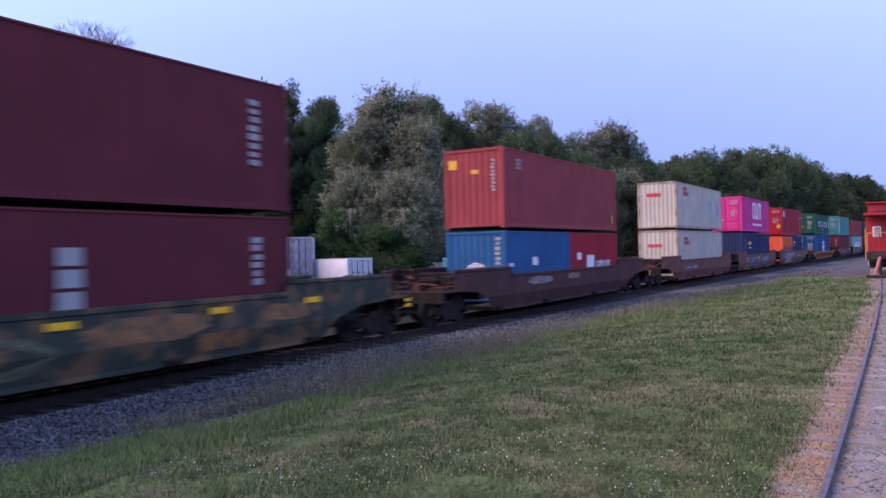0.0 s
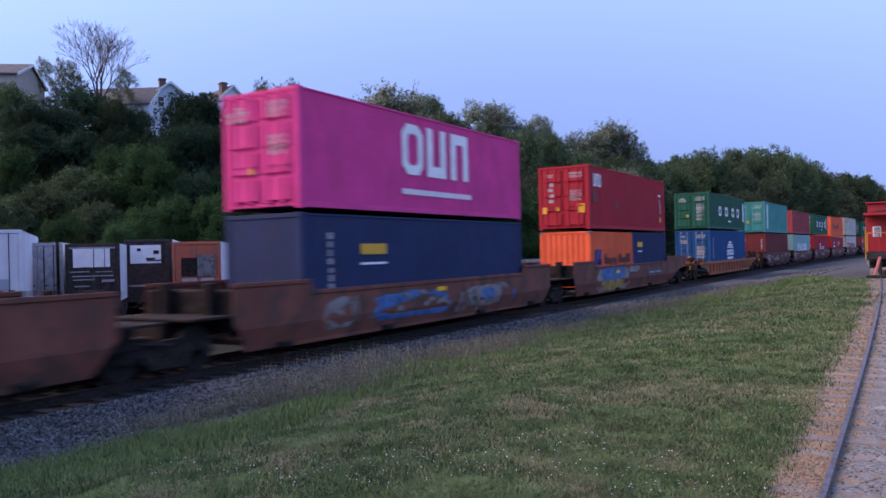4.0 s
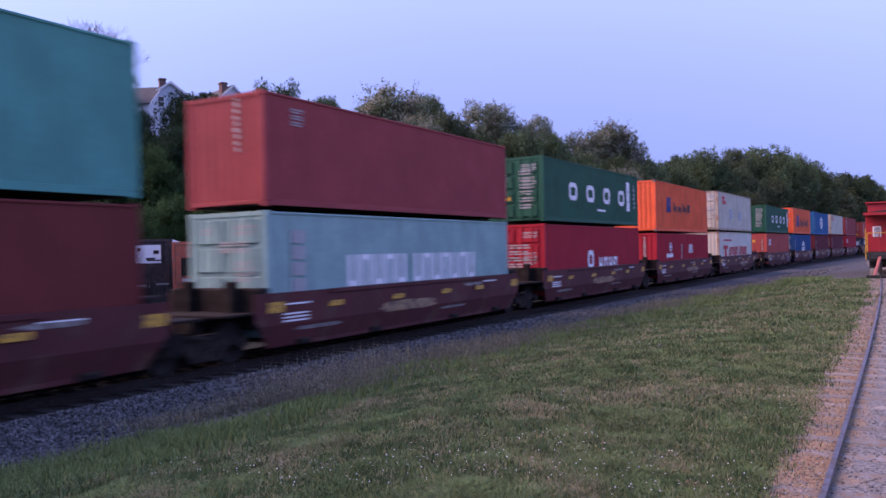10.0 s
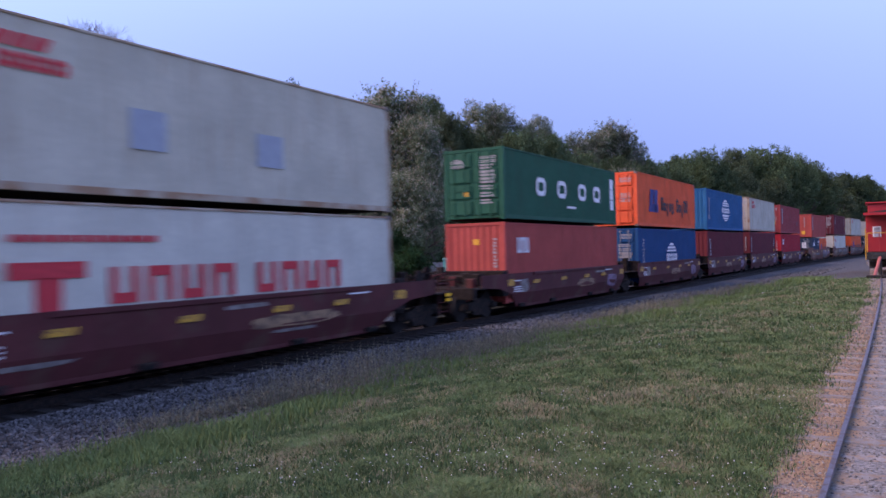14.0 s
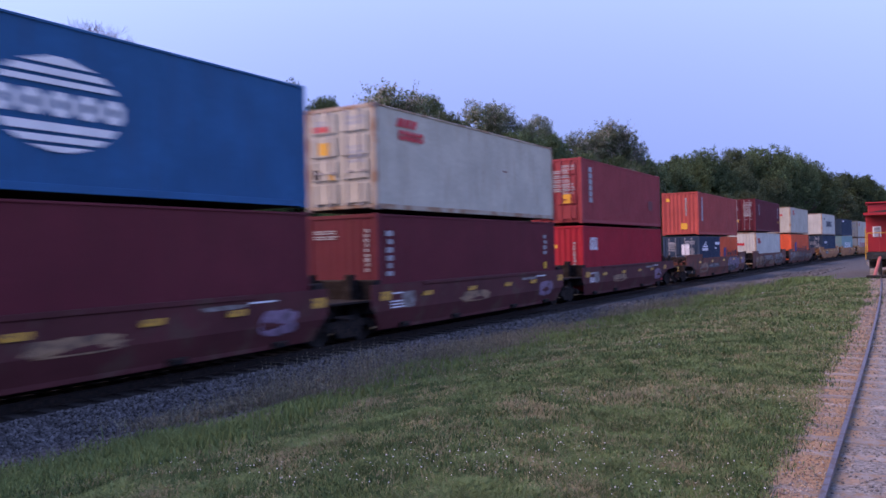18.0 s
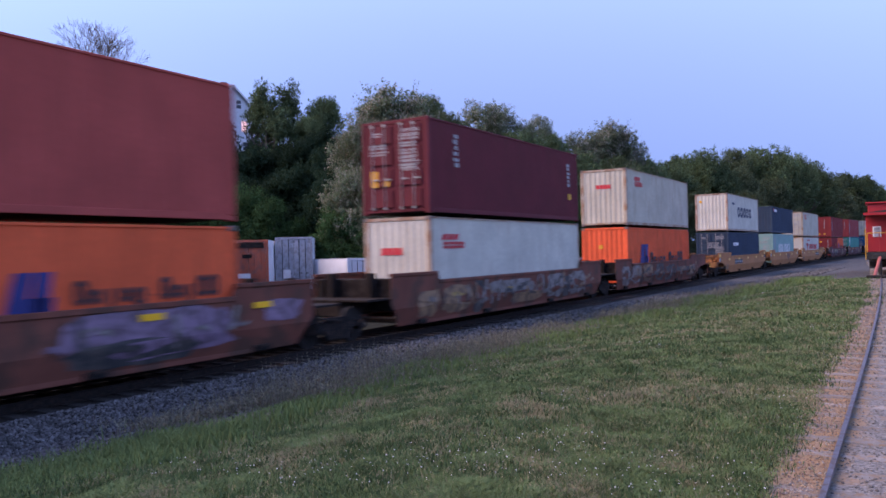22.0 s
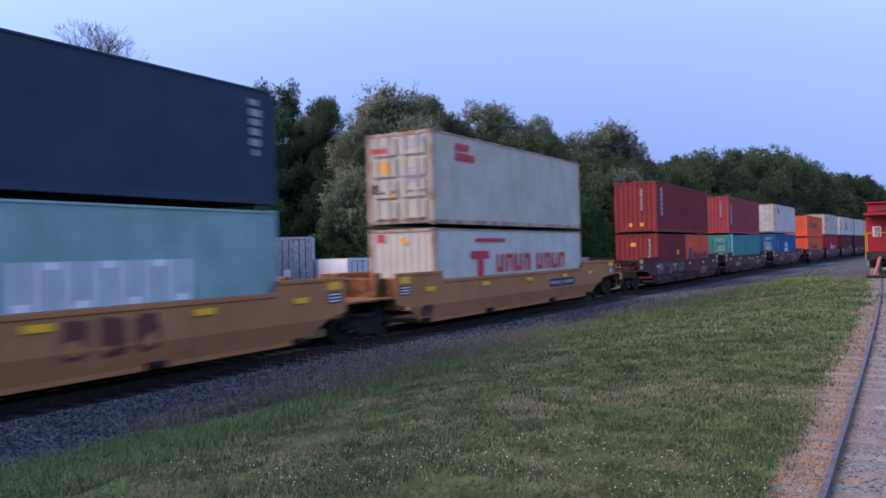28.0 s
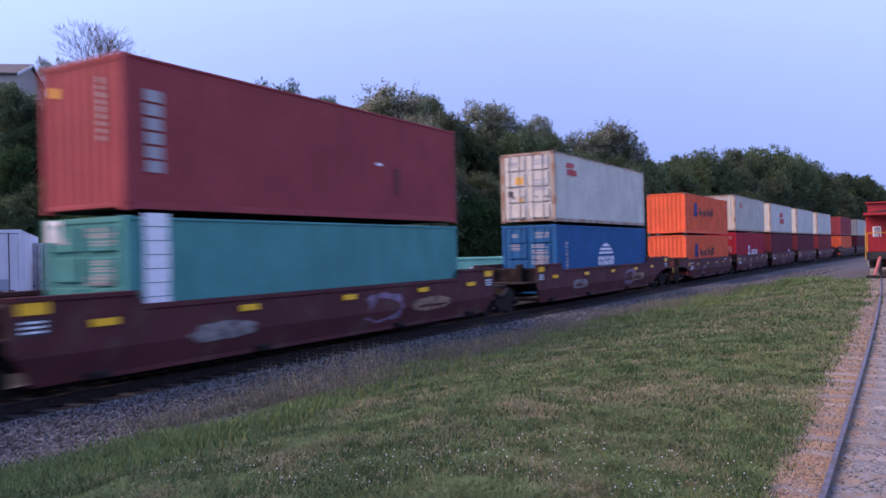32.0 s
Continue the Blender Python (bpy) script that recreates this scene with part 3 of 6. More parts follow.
def well_car(mid, kind, colour, lead_end, tail_end, style="plate", tall=1.22, reflect=(), patches=(), label=""):
    """One unit of a well car. kind 53 or 40; lead_end and tail_end tell whether a coupler end (True) or a shared joint."""
    half, reach = (8.05, 9.72) if kind == 53 else (6.26, 7.78)
    car = thing("well_car", label, "well car", "cars of the train")
    m = CAR[colour]
    eg = BUFF_GRIME if colour == "gold" else SHADED_GRIME
    z0, z1 = .25, .25 + tall                      # above the rail
    up = .26 if kind == 53 else .0
    slanted = colour in ("gold", "orange", "camo")
    key = ("side_sill", kind, style, tall, slanted)

    def profile(free):
        """One end of the side, as (y, z) from the bend upwards; a coupler end reaches out over its bogie."""
        e, lo, hi = half, z0, z1 + up
        if free:
            return [(e - .3, lo + .5), (e + .55, lo + .72), (e + 1.9, lo + .80), (e + 1.9, hi), (e - 2.1, hi), (e - 2.25, z1)]
        q = 1.1 if slanted else .12
        return [(e + .28 - q * .55, lo + .5), (e + .35, lo + .62), (e + .35, hi), (e - 2.1, hi), (e - 2.25, z1)]

    def sill(first, last):
        e = half
        if style == "ribbed":
            return Geo().prism([(-e + 1.0, z0 + .05), (e - 1.0, z0 + .05), (e - .2, z0 + .45), (e + .35, z0 + .55), (e + 1.3, z0 + .62), (e + 1.3, z1), (-e - 1.3, z1), (-e - 1.3, z0 + .62), (-e - .35, z0 + .55), (-e + .2, z0 + .45)], -.012, .012)
        a, b = profile(first), profile(last)
        return Geo().prism(b + [(-y, z) for y, z in a[::-1]], -.012, .012)

    def lower_plate(first, last):
        e, q = half, 1.1 if slanted else .12
        a0, a1 = (e - .3 if f else e + .28 - q * .55 for f in (first, last))
        b0, b1 = (e - .95 if f else e - q for f in (first, last))
        g = Geo()
        g.add([(x + d, y, z) for d in (-.024, 0) for x, y, z in ((.012, -a0, z0 + .5), (.012, a1, z0 + .5), (-.13, b1, z0), (-.13, -b0, z0))],
              [(0, 1, 2, 3), (7, 6, 5, 4)] + [(k, 4 + k, 4 + (k + 1) % 4, (k + 1) % 4) for k in range(4)])
        return g

    def chord():
        e = half
        if style == "ribbed":
            return Geo().box(-.10, .10, -e - 1.3, e + 1.3, z1 - .19, z1 + .006, .02)
        return Geo().box(-.06, .05, -e + 2.2, e - 2.2, z1 - .10, z1 + .004, .012)

    def flange():
        e, q = half, (.04 if style == "ribbed" else 0)
        w = 0 if style == "ribbed" else -.14
        return Geo().box(w - .10, w + .03, -e + 1.15, e - 1.15, z0 - .03 + q, z0 + .09 + q, .012)
    for s in (-1, 1):
        turn = pose(s * 1.335, 0, 0, 0, 0, 0 if s > 0 else 180)
        ends = (lead_end, tail_end) if s > 0 else (tail_end, lead_end)
        part("side_sill", shared(key + ends, lambda: sill(*ends)), m, car, at=turn)
        part("top_chord", shared(("top_chord",) + key[1:], chord), m, car, at=turn)
        if style != "ribbed":
            part("lower_plate", shared(("lower_plate",) + key[1:] + ends, lambda: lower_plate(*ends)), m, car, at=turn)
        part("bottom_flange", shared(("bottom_flange",) + key[1:], flange), m, car, at=turn)
        if style == "ribbed":
            for i in range(15):
                part("rib", shared(("rib", tall), lambda: Geo().box(.011, .085, -.05, .05, z0 + .2, z1 - .185, .01)), m, car, at=turn @ pose(0, (half - 1.2) * (i / 7 - 1), 0))
        else:
            for q, free in ((-1, ends[0]), (1, ends[1])):
                out = half + (1.9 if free else .35)
                if up:
                    part("raised_end_cap", shared(("raised_end_cap", kind, tall, free, q), lambda: Geo().box(-.06, .05, min(q * (half - 2.1), q * out), max(q * (half - 2.1), q * out), z1 + up - .09, z1 + up + .004, .012)), m, car, at=turn)
    for y in (-half + 1.3, -half / 3, half / 3, half - 1.3):
        part("cross_beam", shared(("cross_beam",), lambda: Geo().box(-1.32, 1.32, -.22, .22, .24, .38, .02)), DARK, car, at=pose(0, y, 0))
    for s, free in ((-1, lead_end), (1, tail_end)):
        y_out = reach + (1.15 if free else -.25)

        def platform():
            g = Geo()
            L0, L1 = half + .3, y_out
            g.box(-.42, .42, L0 - .7, L1, .62, 1.02, .03)
            return g

        def end_sill():
            return Geo().box(-1.45, 1.45, y_out - .2, y_out, .72, 1.10, .02)
        part("end_platform", shared(("end_platform", kind, style, tall, free), platform), SHADED_GRIME, car, at=pose(0, 0, 0, 0, 0, 0 if s > 0 else 180))
        part("bolster", shared(("bolster", kind, style, tall), lambda: Geo().box(-1.33, 1.33, half - .15, half + .25, .70, z1 + .12, .03)), eg, car, at=pose(0, 0, 0, 0, 0, 0 if s > 0 else 180))
        part("walkway", shared(("walkway", kind, free), lambda: Geo().box(-1.30, 1.30, half + .25, min(y_out, half + 1.6), 1.024, 1.08, .01)), eg, car, at=pose(0, 0, 0, 0, 0, 0 if s > 0 else 180))
        if free:
            part("end_sill", shared(("end_sill", kind), end_sill), eg, car, at=pose(0, 0, 0, 0, 0, 0 if s > 0 else 180))
            for q in (-.975, .975):
                part("step_board", shared(("step_board", kind), lambda: Geo().box(-.475, .475, y_out - .9, y_out - .2, 1.03, 1.07)), SHADED_GRIME, car, at=pose(0, 0, 0, 0, 0, 0 if s > 0 else 180) @ pose(q, 0, 0))
            part("coupler", shared(("coupler", kind), lambda: Geo().box(-.11, .11, y_out - .5, y_out + .5, .68, .94, .03).box(-.2, .2, y_out + .5, y_out + .88, .64, .98, .05)), DARK, car, at=pose(0, 0, 0, 0, 0, 0 if s > 0 else 180))

            def ladder():
                g = Geo()
                for x in (1.38,):
                    for yy in (y_out - .62, y_out - .06):
                        g.tube((x, yy, .42), (x, yy, 1.55), .017, 6)
                    for k in range(4):
                        g.tube((x, y_out - .62, .5 + k * .28), (x, y_out - .06, .5 + k * .28), .015, 6)
                return g
            part("ladder", shared(("ladder", kind), ladder), m, car, at=pose(0, 0, 0, 0, 0, 0 if s > 0 else 180))
            part("brake_hose", shared(("brake_hose", kind), lambda: Geo().tube((.45, y_out, .75), (.42, y_out + .28, .4), .03, 6).tube((.42, y_out + .28, .4), (.3, y_out + .62, .33), .03, 6)), DARK, car, at=pose(0, 0, 0, 0, 0, 0 if s > 0 else 180))
            turn = pose(0, 0, 0, 0, 0, 0 if s > 0 else 180)
            part("valve_box", shared(("valve_box", kind), lambda: Geo().box(-.75, -.3, half + .5, half + 1.0, 1.08, 1.5, .04)), eg, car, at=turn)
            part("air_reservoir", shared(("air_reservoir", kind), lambda: Geo().tube((.1, half + .55, 1.28), (.8, half + .55, 1.28), .19, 14)), SHADED_GRIME, car, at=turn)
            part("brake_post", shared(("brake_post", kind), lambda: Geo().box(.95, 1.2, half + .35, half + .6, 1.08, 1.75, .03)), eg, car, at=turn)
            part("end_reflector", shared(("end_reflector", kind), lambda: Geo().box(1.452, 1.458, y_out - .34, y_out - .05, .80, .89).box(1.452, 1.458, y_out - .34, y_out - .05, .95, 1.04)), YELLOW, car, "yellow reflective plate", at=turn)
            rnd = random.Random(kind + int(s))
            for k in range(9):               # pipes, rods and small fittings on the platform
                x0, x1, yy, zz = rnd.uniform(-1.2, .9), rnd.uniform(-.9, 1.25), half + rnd.uniform(.4, 1.9), rnd.uniform(1.1, 1.6)
                part("pipe", Geo().tube((x0, yy, 1.06), (x0, yy + .1, zz), .028, 6).tube((x0, yy + .1, zz), (x1, yy + rnd.uniform(-.2, .5), zz - .1), .028, 6), DARK if k % 2 else m, car, at=turn)
            for k in range(4):
                x0, yy, w0 = rnd.uniform(-1.1, 1.15), half + rnd.uniform(.7, 2.0), rnd.uniform(.06, .16)
                part("fitting", Geo().box(x0 - w0, x0 + w0, yy - w0, yy + w0, 1.0, 1.12 + rnd.uniform(.08, .45), .02), eg if k % 2 else m, car, at=turn)
            part("brake_wheel", shared(("brake_wheel", kind), lambda: Geo().tube((1.26, half + 1.1, 1.55), (1.31, half + 1.1, 1.55), .24, 14).tube((.98, half + 1.1, 1.55), (1.26, half + 1.1, 1.55), .04, 8).box(.92, 1.02, half + 1.04, half + 1.16, 1.05, 1.62, .01)), DARK, car, at=turn)
            bogie(car, s * reach)
        else:
            if s > 0:
                bogie(car, reach)
            turn = pose(0, 0, 0, 0, 0, 0 if s > 0 else 180)
            for x, z2 in ((.675, 1.75), (-.675, 1.75), (1.0, 1.6)):
                part("joint_post", shared(("joint_post", kind, z2), lambda: Geo().box(-.125, .125, half + .25, half + .5, 1.05, z2, .03)), eg, car, at=turn @ pose(x, 0, 0))
            part("joint_hose", shared(("joint_hose", kind), lambda: Geo().tube((1.2, half + .3, 1.2), (1.2, half + .7, .75), .03, 6).tube((1.2, half + .7, .75), (1.15, reach, .62), .03, 6)), DARK, car, at=pose(0, 0, 0, 0, 0, 0 if s > 0 else 180))
    tape = shared(("reflector",), lambda: Geo().box(0, .006, -.27, .27, -.065, .065))
    for y, z in reflect:
        part("reflector", tape, DULL_AMBER if kind == 40 else YELLOW, car, "grimy amber reflective strip" if kind == 40 else "yellow reflective strip", at=pose(1.40 if z > 1.3 else 1.385, y * .967, z))
    if kind == 40:
        for y in (-6.15, 6.5):
            part("end_plate", shared(("end_plate",), lambda: Geo().box(0, .006, -.26, .26, -.12, .12)), DULL_AMBER, car, "amber reflective plate", at=pose(1.349, y * .967, 1.15))
        for y, z in ((-5.2, 1.2), (-5.3, .98), (-5.3, .9), (-5.3, .82), (4.4, 1.3)):
            part("stencil", shared(("stencil",), lambda: Geo().box(0, .004, -.42, .42, -.018, .018)), MARK["white"], car, at=pose(1.349, y, z))
    if kind == 53 and colour in ("gold", "plum"):
        for y in (-half - 1.5 if lead_end else -half + .1, half + 1.5 if tail_end else half - .1):
            part("end_plate", shared(("end_plate",), lambda: Geo().box(0, .006, -.26, .26, -.12, .12)), YELLOW, car, "yellow reflective plate", at=pose(1.35, y, 1.56))
            part("data_panel", shared(("data_panel",), lambda: Geo().box(0, .004, -.25, .25, -.14, .14)), MARK["black"], car, at=pose(1.349, y, 1.24))
            for q in range(3):
                part("stencil", shared(("short_stencil",), lambda: Geo().box(0, .003, -.19, .19, -.018, .018)), MARK["white"], car, at=pose(1.354, y, 1.16 + .08 * q))
    for k, pt in enumerate(patches):
        if pt[0] == "tags":
            strokes(car, *pt[1:])
        elif pt[0] == "panel":
            y, z, wd, ht = pt[1:]
            board = part("data_panel", Geo().box(0, .004, -wd / 2, wd / 2, -ht / 2, ht / 2), MARK["worn"], car, at=pose(1.3505, y * .967, z))
            part("panel_face", Geo().box(.0045, .007, -wd / 2 + .014, wd / 2 - .014, -ht / 2 + .014, ht / 2 - .014), MARK["black"], board)
            for q in range(4):
                part("stencil", Geo().box(.0075, .010, -wd * .4 + q * wd * .21, -wd * .4 + q * wd * .21 + wd * .15, -ht * .18, ht * .18), MARK["worn"], board)
        else:
            patch(car, *pt, x=1.3505 + .0025 * k)
    RUN.append((car, mid, RAIL_Z))
    return car


def patch(car, material, y, z, wd, ht, seed, x=1.349):
    """A ragged patch of spray paint or a stain on the side of a car."""
    rnd = random.Random(seed)
    n = 22
    pts = []
    for i in range(n):
        a = 2 * math.pi * i / n
        c, s = math.cos(a), math.sin(a)
        q = (abs(c) ** 4 + abs(s) ** 4) ** -.25 * rnd.uniform(.82, 1.05)
        pts.append((wd / 2 * c * q, ht / 2 * s * q))
    g = Geo().prism(pts, 0, .003)
    g.v = [(a - max(0, .75 - (z + c)) * .284, b, c) for a, b, c in g.v]
    part("graffiti", g, material, car, at=pose(x, y * .967, z))


def strokes(car, y0, y1, n, seed, colours):
    """Loose slanting strokes of spray paint along the side of a car."""
    rnd = random.Random(seed)
    for k in range(n):
        y, z = y0 + (y1 - y0) * (k + rnd.random()) / n, rnd.uniform(.62, 1.12)
        length, w, tilt = rnd.uniform(.3, .75), rnd.uniform(.035, .09), rnd.choice((rnd.uniform(60, 115), rnd.uniform(-15, 20)))
        c, s = math.cos(math.radians(tilt)), math.sin(math.radians(tilt))
        bend = rnd.uniform(-.12, .12)
        mid = [(-length / 2, 0), (-length / 6, bend), (length / 6, bend), (length / 2, 0)]
        pts = [(a, b - w) for a, b in mid] + [(a, b + w) for a, b in mid[::-1]]
        g = Geo().prism([(a * c - b * s, min(a * s + b * c, 1.38 - z)) for a, b in pts], 0, .003)
        g.v = [(p - max(0, .75 - (z + r)) * .284, q, r) for p, q, r in g.v]
        part("graffiti", g, SPRAY[rnd.choice(colours)], car, at=pose(1.374 + .0015 * (k % 12), y, z))


def spray(name, a, b):
    return mat(name, a, rough=.6, var=.25, scale=1.8, second=b, amount=.55, bump=0)


SPRAY = {
    "blue": spray("spray_blue", (.02, .14, .34), (.015, .05, .13)),
    "pale": spray("spray_pale_grey", (.235, .205, .19), (.10, .07, .06)),
    "mustard": spray("spray_mustard", (.44, .27, .07), (.16, .11, .05)),
    "dark": spray("spray_dark", (.036, .036, .038), (.09, .075, .065)),
    "lilac": spray("spray_lilac", (.24, .15, .22), (.11, .07, .09)),
    "tan": spray("spray_tan", (.30, .17, .09), (.10, .055, .04)),
    "wine": spray("spray_dark_red", (.15, .03, .025), (.10, .03, .02)),
    "rust": spray("spray_rust", (.28, .11, .035), (.08, .06, .03)),
    "olive": spray("spray_olive", (.10, .11, .05), (.05, .055, .04)),
}

HC, STD, FORTY, TWENTY = 2.896, 2.591, 12.192, 6.058
LOW_Z = .42


CAR_REFLECT = {53: [(-6.9, 1.22), (-3.3, 1.22), (.3, 1.22), (3.9, 1.22), (6.9, 1.25)], 40: [(-4.0, 1.12), (-1.2, 1.12), (1.5, 1.12), (3.7, 1.12)]}


# ---------- the train ----------
def swoosh(a, z, s=1.0):
    return ("swoosh", "red", a, z, 1.5 * s, .62 * s)




def stack(front, kind, colour, lead, tail, upper, lowers, style="plate", tall=1.22, patches=(), label="", reflect=None, dz=0.0):
    mid = front + 6.1
    well_car(mid, kind, colour, lead, tail, style, tall, CAR_REFLECT[kind] if reflect is None else reflect, [q if q[0] in ("tags", "panel") else (SPRAY[q[0]], *q[1:]) for q in patches], label)
    base = RAIL_Z + LOW_Z + dz
    for items in (lowers, upper):
        for it in items:
            RUN.append((container(it.get("L", FORTY), it.get("H", HC), it["c"], it.get("end", "wall"), it.get("marks", ()), it["label"], end_marks=it.get("ends", ())), mid + it.get("off", 0), base))
        base += items[0].get("H", HC) + .09


FOUR_RINGS = [("ring", "white", -2.96, 1.33, 1.2, .70, 1), ("ring", "white", -.77, 1.33, 1.25, .70, 1), ("ring", "white", 1.61, 1.33, 1.2, .70, 1), ("ring", "white", 3.5, 1.33, 1.2, .70, 1),
        ("column", "white", 5.62, 1.42, .52, 1.5, 3), ("block", "white", .3, .63, 1.0, .09)]
FOUR_RINGS_WIDE = [("ring", "white", -3.1, 1.33, 1.25, .74, 1), ("ring", "white", -.95, 1.33, 1.3, .74, 1), ("ring", "white", 1.27, 1.33, 1.25, .74, 1), ("ring", "white", 3.5, 1.33, 1.25, .74, 1),
             ("column", "white", 4.6, 1.45, .52, 1.5, 3), ("column", "white", 5.6, 1.5, .3, 1.3, 4), ("block", "white", .5, .63, 1.1, .09)]
GLOBE = [("globe", "white", .3, 1.25, 2.3, 1.7), ("column", "white", -5.4, 1.6, .32, 1.5, 6)]
SLANT_AND_WORD = [("swoosh", "navy", -3.67, 1.58, 1.0, .88), ("word", "black", -.6, 1.5, 4.1, .5, 11)]
TALL_COLUMN = [("column", "white", -5.3, 1.75, .42, 1.65, 6)]
LINER = [("block", "red", -3.3, 1.72, 1.3, .26), ("block", "red", -3.3, 1.3, .45, .58), ("row", "red", -.65, 1.42, 3.1, .62, 4, .26), ("row", "red", 2.85, 1.42, 3.1, .62, 4, .26)]
LINER_LONG = [("block", "red", -4.1, 1.72, 1.45, .28), ("block", "red", -4.1, 1.3, .5, .6), ("row", "red", -1.35, 1.42, 3.3, .66, 4, .22), ("row", "red", 2.4, 1.42, 3.2, .66, 4, .22), ("row", "red", -3.3, 2.25, 3.0, .12, 12, .2)]
SHIPPING = [("row", "white", -1.9, 1.46, 2.9, .8, 5, .2), ("row", "white", 1.8, 1.46, 3.9, .8, 7, .2), ("column", "white", -5.2, 1.75, .5, 1.5, 4)]
RING_AND_ROW = [("ring", "white", -1.1, 1.39, 1.0, .8, 1), ("row", "white", 1.3, 1.25, 2.8, .42, 4, .3)]

stack(-21.86, 53, "camo", False, False, [dict(c="maroon", label="maroon steel shipping container on the upper tier")], [dict(c="maroon", label="maroon steel shipping container in a well car")], label="well car with green and rusty paint patches")
stack(1.61, 53, "camo", False, True,
      [dict(c="maroon", marks=[("column", "white", 5.2, 1.7, .36, 1.5, 5)], label="dark maroon steel shipping container on the upper tier")],
      [dict(c="maroon", marks=[("column", "white", 5.2, 1.9, .34, 1.1, 4), ("column", "white", .6, 1.5, .5, 1.5, 4)], label="dark maroon container with a stacked white marking")],
      patches=[("rust", 2.2, 1.0, 3.0, .5, 1), ("olive", -1.0, .75, 2.4, .7, 2), ("rust", 6.0, 1.05, 1.6, .4, 3), ("tan", -4.6, .9, 2.2, .6, 4), ("rust", 4.0, .6, 1.4, .4, 5)],
      label="well car with green, tan and rusty paint patches", dz=-0.12)
stack(25.06, 53, "brown", True, True,
      [dict(c="red", marks=[("stripes", "white", -5.0, 2.35, .5, .42, 3), ("block", "amber", 5.6, .55, .2, .35)], ends=[("block", "amber", -.85, 2.35, .34, .34), ("block", "amber", .05, 2.05, .3, .14), ("column", "white", .8, 1.9, .2, 1.2, 6)], label="oxide red container with amber labels on its end")],
      [dict(c="blue", L=TWENTY, off=-3.06, H=STD, marks=[("block", "white", -.54, 1.45, .5, .31), ("block", "white", -2.7, 1.35, .35, .12)], ends=[("globe", "white", .0, 1.2, .8, .5), ("column", "white", .9, 1.6, .25, 1.6, 6)], label="blue twenty-foot container with white decals"),
       dict(c="crimson", L=TWENTY, off=3.06, H=STD, marks=[("block", "white", -2.07, 1.56, .5, .3), ("block", "white", -.7, 1.21, .95, .75), ("row", "white", .94, 1.12, 2.0, .42, 4, .3)], label="bright red twenty-foot container with white marking")],
      patches=[("pale", -3.5, 1.15, 2.2, .3, 6), ("tan", 0, 1.2, 1.4, .25, 7)], label="dark brown single well car", reflect=[])
stack(48.52, 53, "rust", True, False,
      [dict(c="white", marks=[("swoosh", "red", -4.11, 2.34, 1.4, .55), ("block", "grey", 2.6, 1.6, .9, .7), ("block", "grey", 4.9, 1.4, .7, .8)], ends=[("row", "red", -.2, 2.1, .9, .22, 4, .1)], label="rust-streaked dull white container with red marking")],
      [dict(c="white", marks=[("swoosh", "red", -4.12, 2.21, 1.4, .46)], ends=[("row", "red", -.2, 1.95, .9, .18, 4, .1)], label="dull white container in a brown well car")], label="rusty brown well car", reflect=[],
      patches=[("panel", -4.1, .97, 1.3, .34), ("panel", -2.6, .97, 1.3, .34)])
stack(68.10, 53, "rust", False, False,
      [dict(c="pink", end="doors", marks=[("ring", "white", -1.2, 1.85, 1.5, 1.45, 1), ("row", "white", .9, 1.85, 2.9, 1.45, 2, .22), ("row", "white", .29, .63, 4.2, .16, 16, .2)], ends=[("row", "white", -.65, 2.3, .8, .3, 3, .1), ("row", "white", .55, 2.3, .6, .2, 3, .1)], label="bright magenta-pink container with white block marking")],
      [dict(c="navy", marks=[("row", "amber", -3.3, 2.0, 1.2, .28, 4, .1), ("block", "white", -3.3, 1.62, 1.2, .06), ("column", "white", -5.2, 1.5, .2, 1.9, 6)], label="navy blue container in a brown well car")],
      patches=[("tags", -5.4, 5.4, 16, 504, ("pale", "blue", "pale")), ("blue", -1.5, .85, 4.2, .8, 9), ("pale", -5.0, .85, 1.2, .8, 10), ("pale", 3.0, .85, 2.6, .7, 11), ("blue", 3.2, .9, 1.0, .4, 12)], label="rusty well car with blue graffiti", reflect=[(0, 1.2)])
stack(87.48, 53, "rust", False, True,
      [dict(c="crimson", end="doors", marks=[("row", "white", -5.19, 2.24, 1.1, .58, 3, .15), ("row", "white", 5.2, 2.0, .4, .14, 3, .1), ("column", "white", 5.3, 1.4, .3, .8, 4), ("block", "amber", 5.3, .65, .3, .28), ("block", "darkred", -5.5, 1.5, .6, .5), ("block", "darkred", -2.4, 1.2, .5, .4)], ends=[("block", "amber", .85, .95, .36, .4), ("column", "white", -.6, 1.7, .3, 1.0, 3), ("block", "amber", -.9, .9, .25, .3)], label="crimson container with amber labels and white marking")],
      [dict(c="orange", L=TWENTY, off=-3.06, H=STD, marks=[("swoosh", "navy", -2.2, 1.4, 1.0, .7), ("word", "black", .7, 1.3, 4.0, .45, 11)], label="orange twenty-foot container with black marking"),
       dict(c="navy", L=TWENTY, off=3.06, H=STD, marks=[("row", "amber", -1.9, 1.95, .9, .26, 4, .1), ("block", "white", -1.9, 1.6, .7, .06)], label="navy twenty-foot container with amber marking")],
      patches=[("pale", -3.53, .82, 4.9, 1.15, 13), ("blue", -3.54, 1.10, 3.5, .65, 14), ("mustard", -3.57, .55, 3.5, .5, 15), ("pale", -.26, 1.26, 1.8, .4, 16), ("panel", 2.9, .95, 1.2, .32), ("panel", 4.2, .95, 1.2, .32)], label="rusty well car with blue and yellow graffiti", reflect=[(-3.02, 1.16)], dz=0.07)
